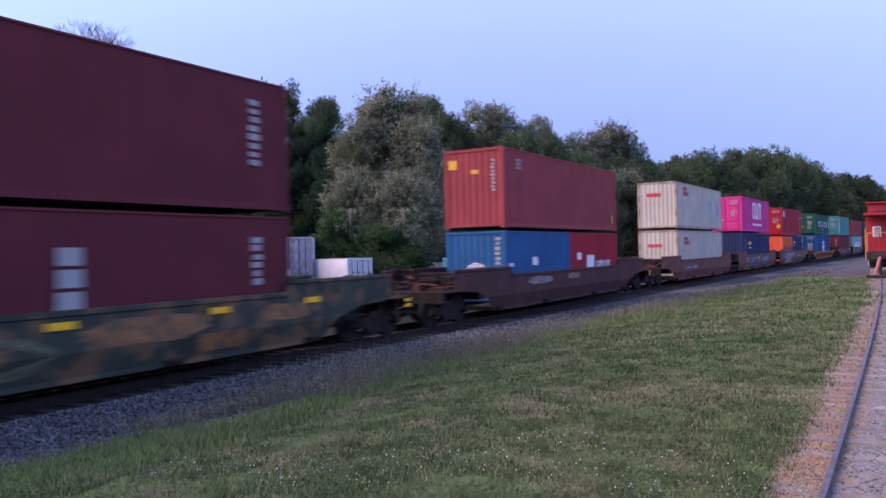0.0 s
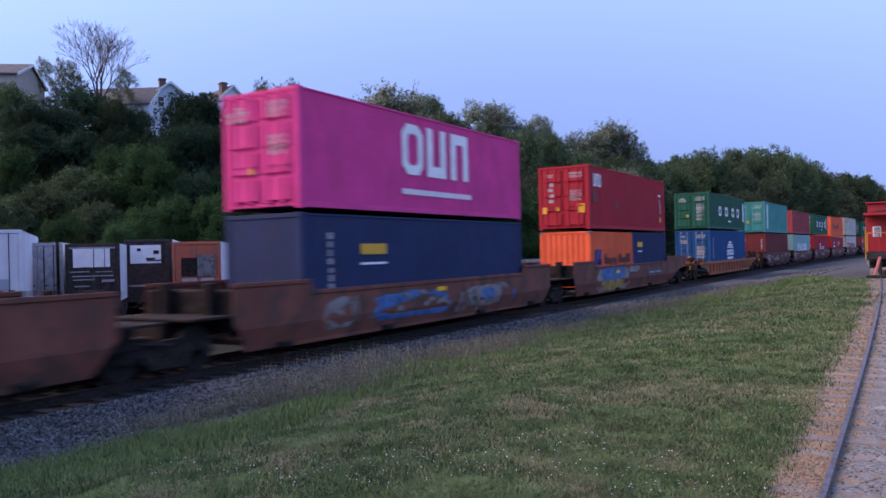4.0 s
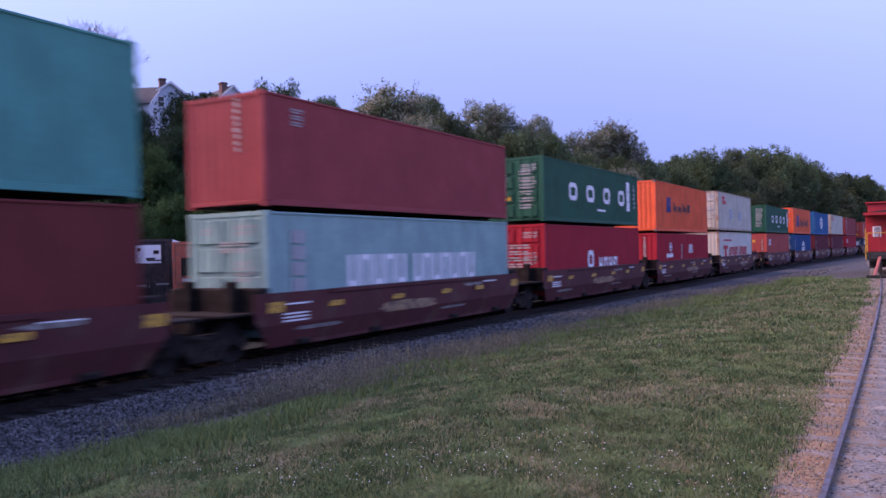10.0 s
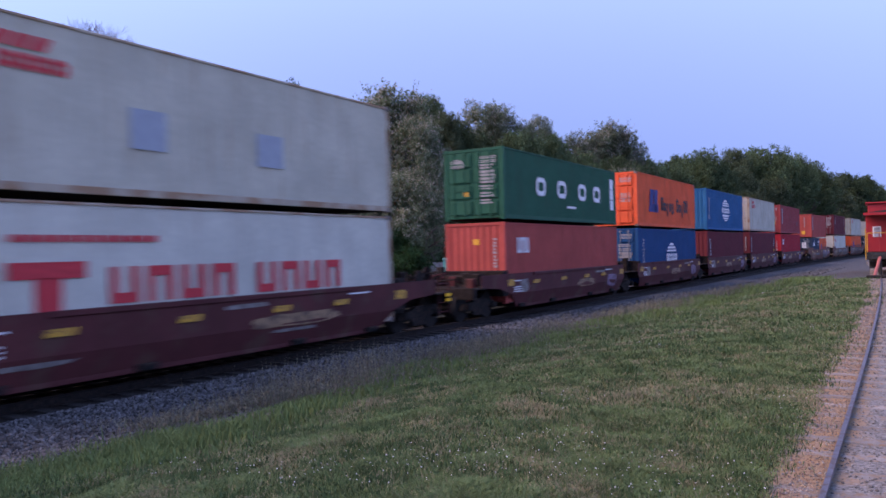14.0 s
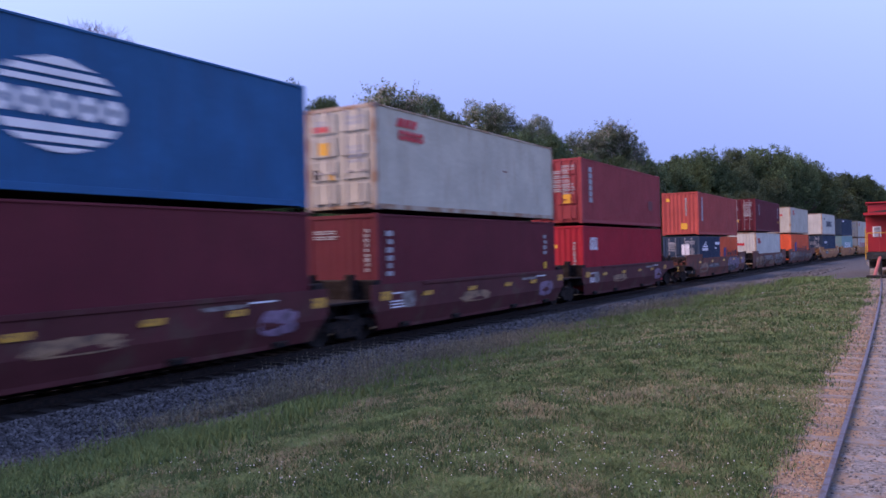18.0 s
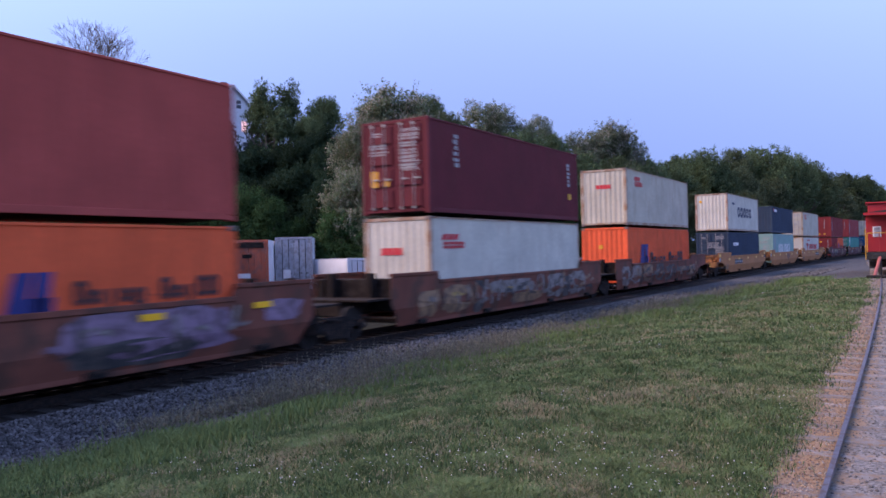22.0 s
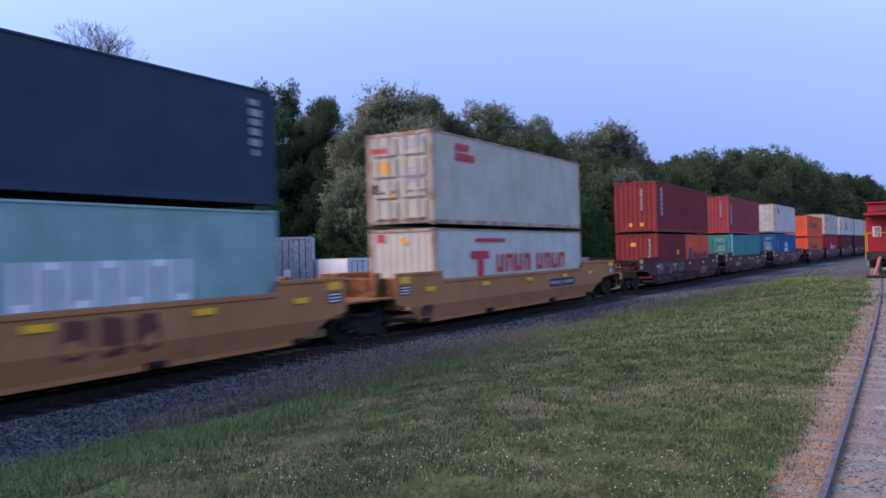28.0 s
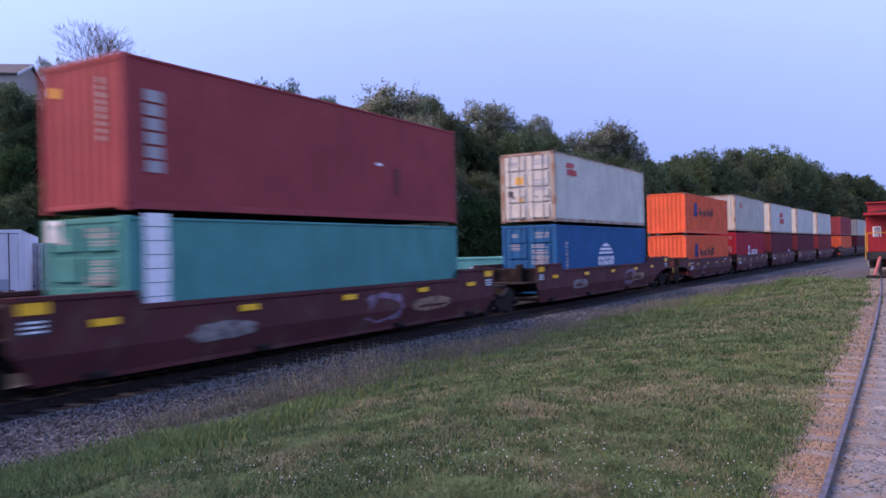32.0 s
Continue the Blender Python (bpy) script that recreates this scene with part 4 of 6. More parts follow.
stack(110.85, 53, "orange", True, True,
      [dict(c="green", H=STD, end="doors", marks=FOUR_RINGS, ends=[("row", "white", -.6, 2.05, .55, .28, 3, .1), ("row", "white", .5, 2.1, .6, .22, 3, .1), ("stripes", "white", .55, 1.1, .6, 1.0, 4)], label="dark green container with large white block shapes")],
      [dict(c="deep_blue", end="doors", marks=GLOBE, ends=[("row", "white", -.6, 2.1, .5, .28, 3, .1), ("stripes", "white", .55, 1.35, .6, .9, 4)], label="blue container with a striped white globe marking")],
      style="ribbed", tall=.93, label="ribbed rust-yellow well car with a heavy top rail", reflect=[(4.9, 1.14)], dz=0.08)
def five(i, s, up, lo, dz=0.0):
    stack(s, 40, "plum", i == 0, i == 4, up, lo, label="dark plum-brown five-unit well car section", dz=dz,
          patches=[("tan", -1.5 + i * .9, .85, 3.0, .3, 20 + i), ("pale", 4.4 - i, 1.25, 1.3, .1, 30 + i), ("pale", -4.6, .62, 1.8, .1, 40 + i), ("pale", 2.0, .62, 1.6, .08, 45 + i)])


five(0, 132.28, [dict(c="teal", end="doors", marks=[("column", "white", -5.13, 1.5, .58, 2.3, 9)], ends=[("block", "white", -.85, 2.35, .42, .42), ("row", "white", .5, 2.3, .7, .16, 4, .1), ("row", "white", .5, 1.75, .8, .2, 4, .1), ("row", "white", .5, 1.25, .8, .2, 4, .1), ("block", "amber", -.3, 1.05, .25, .2)], label="teal container with a white vertical strip by its doors")],
     [dict(c="rust_brown", ends=[("block", "amber", -.7, 2.35, .26, .22), ("column", "white", .85, 1.9, .2, 1.0, 6)], label="brown-red container in a well car")])
five(1, 147.78, [dict(c="red", H=STD, marks=[("stripes", "white", -5.12, 2.1, .42, .45, 3)], ends=[("column", "white", .4, 1.9, .16, 1.3, 6)], label="oxide red container on the upper tier")],
     [dict(c="pale_blue", end="doors", marks=SHIPPING, ends=[("row", "white", .3, 2.1, 1.0, .3, 4, .2)], label="pale blue container with broad white marking")])
five(2, 163.29, [dict(c="green", H=STD, end="doors", marks=FOUR_RINGS_WIDE, ends=[("stripes", "white", .5, 1.3, .6, 1.6, 6), ("stripes", "white", -.6, 1.3, .6, 1.6, 6)], label="dark green container with large white block shapes")],
     [dict(c="crimson", end="doors", marks=RING_AND_ROW, ends=[("stripes", "white", 0, 1.4, 1.4, 1.5, 6)], label="crimson container with white marking")])
five(3, 178.80, [dict(c="orange", marks=SLANT_AND_WORD, label="orange container with navy and black marking")],
     [dict(c="crimson", L=TWENTY, H=STD, off=-3.06, marks=[("globe", "white", -.25, 1.78, .65, .55), ("row", "white", -.5, 1.28, 1.4, .24, 5, .15), ("column", "white", 2.3, 1.5, .3, .9, 4)], ends=[("column", "white", .5, 1.8, .16, 1.2, 6)], label="crimson twenty-foot container with a white emblem"),
      dict(c="crimson", L=TWENTY, H=STD, off=3.06, marks=[("row", "white", -1.75, 1.65, 1.0, .52, 3, .15)], label="crimson twenty-foot container with white blocks")], dz=0.07)
five(4, 194.41, [dict(c="white", end="doors", marks=[swoosh(-4.33, 2.26, .95), ("block", "grey", -1.97, 1.29, .85, .75), ("block", "grey", 1.41, 1.21, .85, .72)], ends=[("row", "red", -.65, 2.3, .6, .18, 4, .1), ("block", "amber", -.5, 1.75, .35, .3), ("block", "black", -.75, 1.0, .22, .28)], label="dull white container with closed doors")],
     [dict(c="cold_white", marks=LINER_LONG, ends=[("row", "red", -.85, 2.45, .3, .25, 2, .1), ("block", "amber", .3, 2.3, .25, .2), ("block", "grey", -.5, .9, .2, .5), ("block", "grey", -.1, .9, .2, .5)], label="white container with a row of red blocks")])
def second_five(i, s, up, lo, dz=0.0):
    stack(s, 40, "plum", i == 0, i == 4, up, lo, label="dark plum-brown five-unit well car section", dz=dz,
          patches=[("tan", 1.5 - i * .8, .85, 2.0, .35, 50 + i), ("pale", -5.0, 1.0, .7, .5, 55 + i), ("pale", 3.4, 1.25, 1.3, .1, 60 + i), ("lilac", 5.0, .8, 1.3, .6, 65 + i)])


second_five(0, 213.69, [dict(c="green", H=STD, end="doors", marks=FOUR_RINGS, ends=[("row", "white", -.6, 2.05, .6, .3, 3, .1), ("stripes", "white", .55, 1.3, .6, 1.5, 6)], label="dark green container with large white block shapes")],
     [dict(c="brick", marks=[("row", "white", -4.78, 2.06, 1.1, .57, 3, .15)], ends=[("block", "amber", .05, 2.2, .25, .2), ("column", "white", .8, 1.8, .16, 1.1, 6)], label="brick red container with a small white emblem")])
second_five(1, 229.30, [dict(c="orange", end="doors", H=HC, marks=[("swoosh", "navy", -3.32, 1.45, 1.8, 1.25), ("word", "black", 1.3, 1.35, 6.2, .8, 11)], label="orange container with navy and black marking")],
     [dict(c="deep_blue", end="doors", marks=GLOBE, ends=[("stripes", "white", .5, 1.7, .7, .8, 4)], label="blue container with a striped white globe marking")])
second_five(2, 244.81, [dict(c="blue", marks=[("globe", "white", -.2, 1.5, 2.5, 1.6), ("column", "white", -5.6, 1.5, .36, 1.55, 6)], ends=[("block", "amber", -.3, 2.2, .25, .2)], label="blue container with a striped white globe marking")],
     [dict(c="maroon", marks=[("column", "white", -5.5, 1.8, .36, 1.25, 4)], ends=[("row", "white", -.6, 2.3, .8, .2, 3, .1)], label="maroon container with white column marking")])
second_five(3, 259.84, [dict(c="white", end="doors", marks=[swoosh(-4.5, 2.3), ("block", "darkred", 1.8, 1.6, .3, .05)], ends=[("row", "red", -.6, 2.3, .6, .16, 4, .1), ("block", "amber", -.5, 1.75, .4, .35), ("block", "black", -.8, 1.05, .22, .28)], label="dull white container with closed doors")],
     [dict(c="maroon", marks=[("column", "white", -5.75, 1.8, .38, 1.3, 4), ("column", "white", 5.3, 2.0, .35, .8, 3), ("block", "amber", 5.3, 1.2, .25, .25), ("block", "amber", 5.3, .8, .25, .25)], ends=[("row", "white", -.55, 2.35, .85, .3, 3, .1), ("column", "white", .85, 1.9, .16, 1.2, 6)], label="maroon container with white column marking")], dz=0.07)
second_five(4, 275.25, [dict(c="red", H=HC, end="doors", marks=[("column", "white", -5.2, 1.74, .45, 1.62, 6), ("block", "darkred", 4.25, 1.13, .8, .5)], ends=[("stripes", "white", .3, 1.9, .8, 1.0, 5), ("block", "amber", .55, 1.1, .42, .4), ("block", "amber", -.7, 1.0, .25, .25)], label="oxide red container with doors and an amber label")],
     [dict(c="crimson", marks=[("row", "white", -4.97, 2.09, 1.0, .55, 3, .15)], ends=[("block", "amber", -.1, 2.0, .2, .15), ("column", "white", .8, 1.6, .16, 1.2, 6)], label="crimson container in a well car")])
stack(296.38, 53, "rust", True, False,
      [dict(c="brick", L=FORTY, off=.0, marks=TALL_COLUMN, ends=[("block", "amber", -.8, 2.4, .24, .22), ("block", "amber", .25, .6, .42, .42), ("column", "white", .4, 1.9, .16, 1.2, 6)], label="brick red container with white column marking")],
      [dict(c="slate", L=TWENTY, H=STD, off=-3.06, end="doors", marks=[("swoosh", "white", -1.5, 1.9, 1.6, .6), ("block", "white", 2.25, 2.09, 1.4, .18), ("block", "white", 1.73, 1.75, .6, .12)], ends=[("block", "white", .3, 1.7, .5, .7), ("stripes", "white", -.6, 1.9, .5, .6, 4)], label="slate navy twenty-foot container with white marking"),
       dict(c="orange", L=TWENTY, H=STD, off=3.06, marks=[("swoosh", "navy", -1.6, 1.43, .85, .65), ("word", "black", .9, 1.38, 3.4, .42, 11)], label="orange twenty-foot container with navy marking")],
      patches=[("tags", 1.8, 6.4, 14, 503, ("lilac", "pale", "dark")), ("lilac", 4.0, .9, 4.2, 1.0, 70), ("dark", 3.6, .6, 3.0, .5, 74), ("tan", -5.6, .8, 2.4, .7, 71), ("lilac", 7.6, 1.1, 1.3, .5, 72), ("dark", -2.8, .92, 3.3, .3, 73), ("pale", -3.6, .92, .9, .16, 173), ("pale", -1.9, .95, .9, .16, 174)], label="rusty well car with lilac graffiti", dz=-0.06)
stack(316.45, 53, "rust", False, False,
      [dict(c="maroon", end="doors", marks=[("column", "white", -4.6, 2.0, .35, 1.1, 4), ("column", "white", 5.2, 1.9, .35, 1.0, 4), ("block", "amber", 5.3, 1.0, .3, .25)], ends=[("row", "white", -.55, 2.0, .7, .4, 3, .1), ("stripes", "white", .55, 1.9, .7, 1.1, 5), ("block", "amber", -.75, 1.1, .25, .5)], label="dark maroon container with white door markings")],
      [dict(c="cold_white", marks=[("swoosh", "red", -4.91, 2.13, 1.5, .45)], ends=[("row", "red", -.2, 1.85, .8, .22, 4, .1)], label="white container with a red slanted emblem")],
      patches=[("tags", -6.5, 7.4, 44, 501, ("pale", "tan", "dark", "pale")), ("pale", -.9, 1.05, 3.9, .45, 75), ("dark", -3.46, .85, .8, 1.1, 76), ("tan", -4.9, .85, 2.0, .9, 77), ("pale", 3.2, .9, 1.7, 1.0, 78), ("pale", 5.6, .9, 1.8, 1.0, 178), ("dark", 4.4, .8, .7, .9, 79), ("tan", -6.7, .8, 1.2, .8, 80), ("tan", .4, .6, 3.0, .4, 180), ("mustard", -4.9, .98, .8, .14, 184), ("mustard", -1.2, .98, .6, .12, 185)], reflect=[], label="rusty well car covered in pale graffiti", dz=0.07)
stack(335.35, 53, "rust", False, True,
      [dict(c="white", marks=[("swoosh", "red", -4.29, 2.29, 1.45, .5)], ends=[("row", "red", 0, 2.0, .8, .2, 4, .1)], label="dull white container with a red slanted emblem")],
      [dict(c="orange", marks=[("swoosh", "navy", -3.49, 1.5, 1.5, 1.0), ("word", "black", 1.06, 1.25, 7.0, .62, 11)], ends=[("block", "amber", -.2, 1.9, .2, .2)], label="orange container with navy and black marking")],
      patches=[("tags", -7.4, 7.6, 46, 502, ("pale", "dark", "tan", "dark")), ("pale", -7.1, .9, 1.3, 1.0, 81), ("pale", -5.3, .95, 1.7, 1.0, 181), ("tan", -3.3, .95, 1.8, 1.0, 182), ("dark", -1.0, .9, 1.6, 1.05, 82), ("dark", 1.0, .8, 1.5, .9, 183), ("dark", 4.0, .95, 3.0, .3, 83), ("tan", 6.3, .8, 1.6, .7, 84)], reflect=[], label="rusty well car covered in pale graffiti", dz=0.03)
stack(359.29, 53, "gold", True, False,
      [dict(c="cold_white", marks=[("ring", "slate", .14, 1.53, 5.9, .8, 5), ("block", "slate", -4.2, 2.15, .9, .18)], ends=[("block", "amber", -.8, 2.3, .2, .2)], label="white rust-streaked container with dark block shapes")],
      [dict(c="slate", end="doors", marks=[("row", "white", -3.6, 1.95, 2.0, .25, 6, .2)], ends=[("stripes", "white", .1, 1.9, .9, .45, 3)], label="slate navy container in a buff well car")],
      patches=[("panel", -4.1, 1.0, 1.35, .36), ("panel", -2.6, 1.0, 1.35, .36), ("tan", -7.4, .67, .8, .4, 86)], label="buff yellow well car")
stack(378.48, 53, "gold", False, False,
      [dict(c="slate", H=STD, marks=[("stripes", "red", -5.5, 2.3, .5, .3, 2), ("row", "white", -4.4, 2.2, 1.5, .22, 6, .1), ("column", "white", 5.65, 1.7, .36, 1.3, 4)], ends=[("block", "amber", -.75, 1.3, .15, .15)], label="slate navy container on the upper tier")],
      [dict(c="pale_blue", end="doors", marks=SHIPPING, ends=[("row", "white", .4, 2.1, .8, .3, 4, .2)], label="pale blue container with broad white marking")],
      patches=[("wine", 1.0, .95, .6, .75, 87), ("wine", 1.75, .95, .6, .75, 187), ("wine", 2.5, .95, .6, .75, 188)], label="buff yellow well car with a dark red emblem")
stack(397.53, 53, "gold", False, True,
      [dict(c="white", end="doors", marks=[swoosh(-4.24, 2.32, .92)], ends=[("row", "red", -.7, 2.35, .6, .18, 4, .1), ("block", "amber", -.5, 1.8, .36, .4), ("block", "black", -.85, 1.15, .24, .3)], label="dull white container with closed doors")],
      [dict(c="cold_white", H=STD, marks=[("row", "red", -2.5, 2.21, 2.3, .13, 10, .2)] + LINER, ends=[("row", "red", -.75, 2.3, .3, .25, 2, .1), ("block", "amber", .1, 2.2, .22, .2)], label="white container with a row of red blocks")],
      patches=[("panel", 2.95, .98, 1.3, .36), ("panel", 4.35, .98, 1.3, .36), ("dark", -7.0, .6, .7, .35, 89)], label="buff yellow well car", dz=0.03)
def three(i, s, up, lo, dz=0.0):
    stack(s, 53, "plum", i == 0, i == 2, up, lo, label="dark plum-brown well car section with faint graffiti", dz=dz,
          patches=[("dark", -4.4, .9, 2.0, 1.0, 90), ("lilac", -6.3, .9, 1.0, 1.0, 190), ("dark", -2.2, .9, 2.2, .95, 91), ("pale", -3.2, 1.1, .8, .5, 191), ("tan", 4.2, .7, 2.0, .5, 92)] + [("tags", -6.6, -1.2, 18, 505, ("dark", "pale", "dark", "lilac"))] if i == 0 else [("lilac", 1.0 + i, .85, 1.8, .8, 93 + i), ("tan", 4.4, .8, 2.2, .4, 95 + i), ("pale", -4.0, .8, 1.8, .4, 97 + i)])


three(0, 421.48, [dict(c="brown", marks=TALL_COLUMN, ends=[("column", "white", .35, 1.9, .16, 1.3, 6), ("block", "amber", -.3, .45, .2, .2), ("block", "amber", .35, .45, .2, .2)], label="brown-red container with white column marking")],
     [dict(c="brown", L=TWENTY, H=STD, off=-3.06, marks=[("block", "amber", 1.2, 1.5, .5, .3)], ends=[("block", "amber", -.2, 2.0, .3, .22), ("column", "white", .75, 1.7, .16, 1.2, 6)], label="brown-red twenty-foot container with amber label"),
      dict(c="orange", L=TWENTY, H=STD, off=3.06, marks=[("swoosh", "navy", -2.0, 1.4, .9, .7), ("word", "black", .6, 1.3, 3.4, .45, 11)], label="orange twenty-foot container with navy marking")], dz=0.03)
three(1, 440.58, [dict(c="red", marks=[("column", "white", -5.6, 1.5, .42, 1.6, 6), ("block", "white", 2.0, 1.5, .25, .08), ("block", "darkred", 2.9, 1.1, .3, .7)], ends=[("block", "amber", -.8, 2.35, .24, .2), ("column", "white", .6, 1.9, .16, 1.2, 6)], H=HC, label="oxide red container with white column marking")],
     [dict(c="teal", H=STD, end="doors", marks=[("column", "white", -5.6, 1.6, .62, 2.1, 8)], ends=[("block", "white", -.85, 2.35, .4, .42), ("row", "white", .5, 2.3, .8, .2, 4, .1), ("row", "white", .5, 1.4, .8, .2, 4, .1)], label="teal container with a white vertical strip")], dz=0.09)
three(2, 460.88, [dict(c="cold_white", end="doors", marks=[swoosh(-4.42, 2.25, .85)], ends=[("row", "white", -.6, 2.4, .6, .2, 4, .1), ("block", "amber", -.35, 1.75, .35, .3), ("block", "black", -.75, 1.2, .24, .26)], label="white container with closed doors")],
     [dict(c="blue", end="doors", marks=[("globe", "white", -.2, 1.3, 2.2, 1.6), ("column", "white", -5.2, 1.5, .3, 1.4, 6)], ends=[("stripes", "white", .5, 1.7, .7, .9, 4), ("row", "white", -.6, 2.0, .5, .3, 2, .1)], label="blue container with a striped white globe marking")])
def last_five(i, s, up, lo):
    stack(s, 40, "plum", i == 0, i == 4, up, lo, label="dark plum-brown five-unit well car section", patches=[("pale", -2 + i, .7, .8, .6, 110 + i)])


last_five(0, 481.63, [dict(c="orange", H=STD, marks=SLANT_AND_WORD, label="orange container with navy and black marking")], [dict(c="orange", H=STD, marks=SLANT_AND_WORD, label="orange container in a well car")])
last_five(1, 496.74, [dict(c="white", marks=[swoosh(-4, 2.1, .7)], label="dull white container on the upper tier")], [dict(c="crimson", end="doors", marks=RING_AND_ROW, label="crimson container with white marking")])
last_five(2, 512.35, [dict(c="cold_white", marks=[("swoosh", "red", 0, 1.5, 2.6, 1.1)], label="white container with a red emblem")], [dict(c="maroon", marks=[("block", "white", 4, .9, .5, .8)], label="maroon container in a well car")])
last_five(3, 528.06, [dict(c="cold_white", label="plain white container on the upper tier")], [dict(c="maroon", label="maroon container in a well car")])
last_five(4, 543.85, [dict(c="cold_white", label="plain white container on the upper tier")], [dict(c="brown", label="brown-red container in a well car")])
for i, (s, u, o) in enumerate(((566.03, "red", "orange"), (585.53, "white", "maroon"), (604.97, "crimson", "blue"))):
    stack(s, 53, "brown", i == 0, i == 2, [dict(c=u, label="faded container on the upper tier")], [dict(c=o, label="faded container in a well car")], label="brown well car section")


# ---------- trees ----------
def blob_points(rnd, n, lobes):
    """Places on the skins of many overlapping lobes, with normals."""
    c = np.array([q[:3] for q in lobes])
    r = np.array([q[3] for q in lobes])
    k = rnd.choice(len(lobes), n, p=r ** 2 / (r ** 2).sum())
    d = rnd.normal(size=(n, 3))
    d /= np.linalg.norm(d, axis=1)[:, None]
    rad = r[k] * np.where(rnd.uniform(0, 1, n) < .10, rnd.uniform(1.0, 1.2, n), 1 - np.abs(rnd.normal(0, .42, n)))
    pts = c[k] + d * rad[:, None] * np.array([1, 1, .85])
    twig = rnd.integers(0, max(1, n // 12), n)        # leaves gather in sprigs that stand out unevenly
    out = np.minimum(rnd.exponential(.26, max(1, n // 12)), .55)
    return pts[twig] + d[twig] * out[twig][:, None] + rnd.normal(0, .15, (n, 3)) * np.array([1, 1, .8]), d[twig]


def leaf_mesh(name, rnd, pts, nrm, size):
    n = len(pts)
    a = rnd.normal(size=(n, 3)) * .9 + nrm * .55 + np.array([0, 0, .25])
    a /= np.linalg.norm(a, axis=1)[:, None]
    b = np.cross(a, rnd.normal(size=(n, 3)))
    b /= np.linalg.norm(b, axis=1)[:, None]
    s = size * rnd.uniform(.6, 1.4, n)[:, None]
    c = np.cross(a, b)
    v = np.stack([pts - b * s, pts + c * s * .8, pts + b * s * .9 + a * s * .2], 1).reshape(-1, 3)
    return quick_mesh(name, v, np.arange(3 * n).reshape(n, 3))


def limb_geo(rnd, height, trunk_r, spread, depth=3, forks=4):
    g = Geo()
    tips = []

    def grow(p, d, length, r, lev):
        q = p + d * length
        g.tube(p, q, r, 7 if lev == 0 else 5, r * .68)
        if lev >= depth:
            tips.append(q)
            return
        for i in range(forks if lev == 0 else int(rnd.integers(2, 4))):
            turn = Vector(rnd.normal(size=3)) * spread
            nd = (d + turn + Vector((0, 0, .12))).normalized()
            grow(q - d * length * float(rnd.uniform(0, .3)), nd, length * float(rnd.uniform(.55, .8)), r * .6, lev + 1)
    grow(Vector((0, 0, -.3)), Vector((0, 0, 1)), height, trunk_r, 0)
    return g, tips


BARK = mat("bark", (.10, .085, .07), rough=.95, var=.3, scale=4, grain=25, bump=.5)
LEAF = {
    "dark": mat("leaves_dark_green", (.024, .054, .031), rough=.8, spec=.05, var=.35, scale=.5, grain=3, bump=0, island=.4, thin=.35, random_tint=.38),
    "mid": mat("leaves_mid_green", (.082, .128, .064), rough=.8, spec=.05, var=.35, scale=.5, grain=3, bump=0, island=.4, thin=.35, random_tint=.38),
    "fresh": mat("leaves_fresh_green", (.038, .090, .034), rough=.8, spec=.05, var=.3, scale=.5, grain=3, bump=0, island=.42, thin=.35, random_tint=.25),
    "olive": mat("leaves_olive_green", (.086, .119, .065), rough=.8, spec=.05, var=.35, scale=.5, grain=3, bump=0, island=.4, thin=.35, random_tint=.3),
    "dusty": mat("leaves_grey_green", (.138, .180, .106), rough=.8, spec=.05, var=.35, scale=.6, grain=3, bump=0, island=.42, thin=.35, random_tint=.25),
}
BLOSSOM = mat("pale_blossom", (.36, .34, .275), rough=.8, spec=.05, var=.3, scale=.6, grain=3, bump=0, island=.2, random_tint=.2, thin=.35)
TREE = {}


def tree_kind(key, seed, height, width, leaves, leaf, size, low=.25, lobes=38):
    rnd = np.random.default_rng(seed)
    ls = []
    for i in range(lobes):
        z = height * (low + (1 - low) * rnd.uniform(.08, .9))
        f = math.sin(math.pi * min(1, max(.12, (z / height - low) / (1 - low) * .8 + .15)))
        a, q = rnd.uniform(0, 2 * math.pi), width / 2 * f * math.sqrt(rnd.uniform(.05, 1)) * .8
        ls.append((q * math.cos(a), q * math.sin(a), z, width * rnd.uniform(.04, .135)))
    pts, nrm = blob_points(rnd, leaves, ls)
    nrm = nrm * .75 + (pts - np.array([0, 0, height * (low + .9) / 2])) / (width * .55) * .6
    pts[:, 2] *= height / np.percentile(pts[:, 2], 99.7)
    crown = leaf_mesh("crown", rnd, pts, nrm, size)
    bloom = None
    if leaf == "dusty":                       # pale tips on the sunny upper side
        top = np.nonzero((pts[:, 2] > height * .45) & (rnd.uniform(0, 1, leaves) < .12 + .45 * np.sin(pts[:, 0] * 1.3 + pts[:, 2]) ** 4))[0]
        bloom = leaf_mesh("blossom", rnd, pts[top] + nrm[top] * .12, nrm[top], size * .9)
    g, tips = limb_geo(rnd, height * .34, height * .022, .55, 3)
    TREE[key] = (crown, g.mesh("trunk"), leaf, height, width, bloom)


tree_kind("broad_a", 1, 14, 11, 57000, "dark", 0.133, lobes=108)
tree_kind("broad_b", 2, 13, 12, 57000, "mid", 0.133, lobes=115)
tree_kind("dusty_a", 3, 14, 9.5, 68400, "dusty", 0.107, low=.05, lobes=144)
tree_kind("dusty_b", 4, 12, 10, 41800, "dusty", 0.107, low=.1, lobes=108)
tree_kind("dusty_c", 9, 13, 9, 24700, "dusty", 0.107, low=.25, lobes=79)
tree_kind("fresh_a", 5, 8, 8, 41800, "fresh", 0.097, low=.02, lobes=99)
tree_kind("fresh_b", 10, 8, 8, 34200, "fresh", 0.107, low=.02, lobes=72)
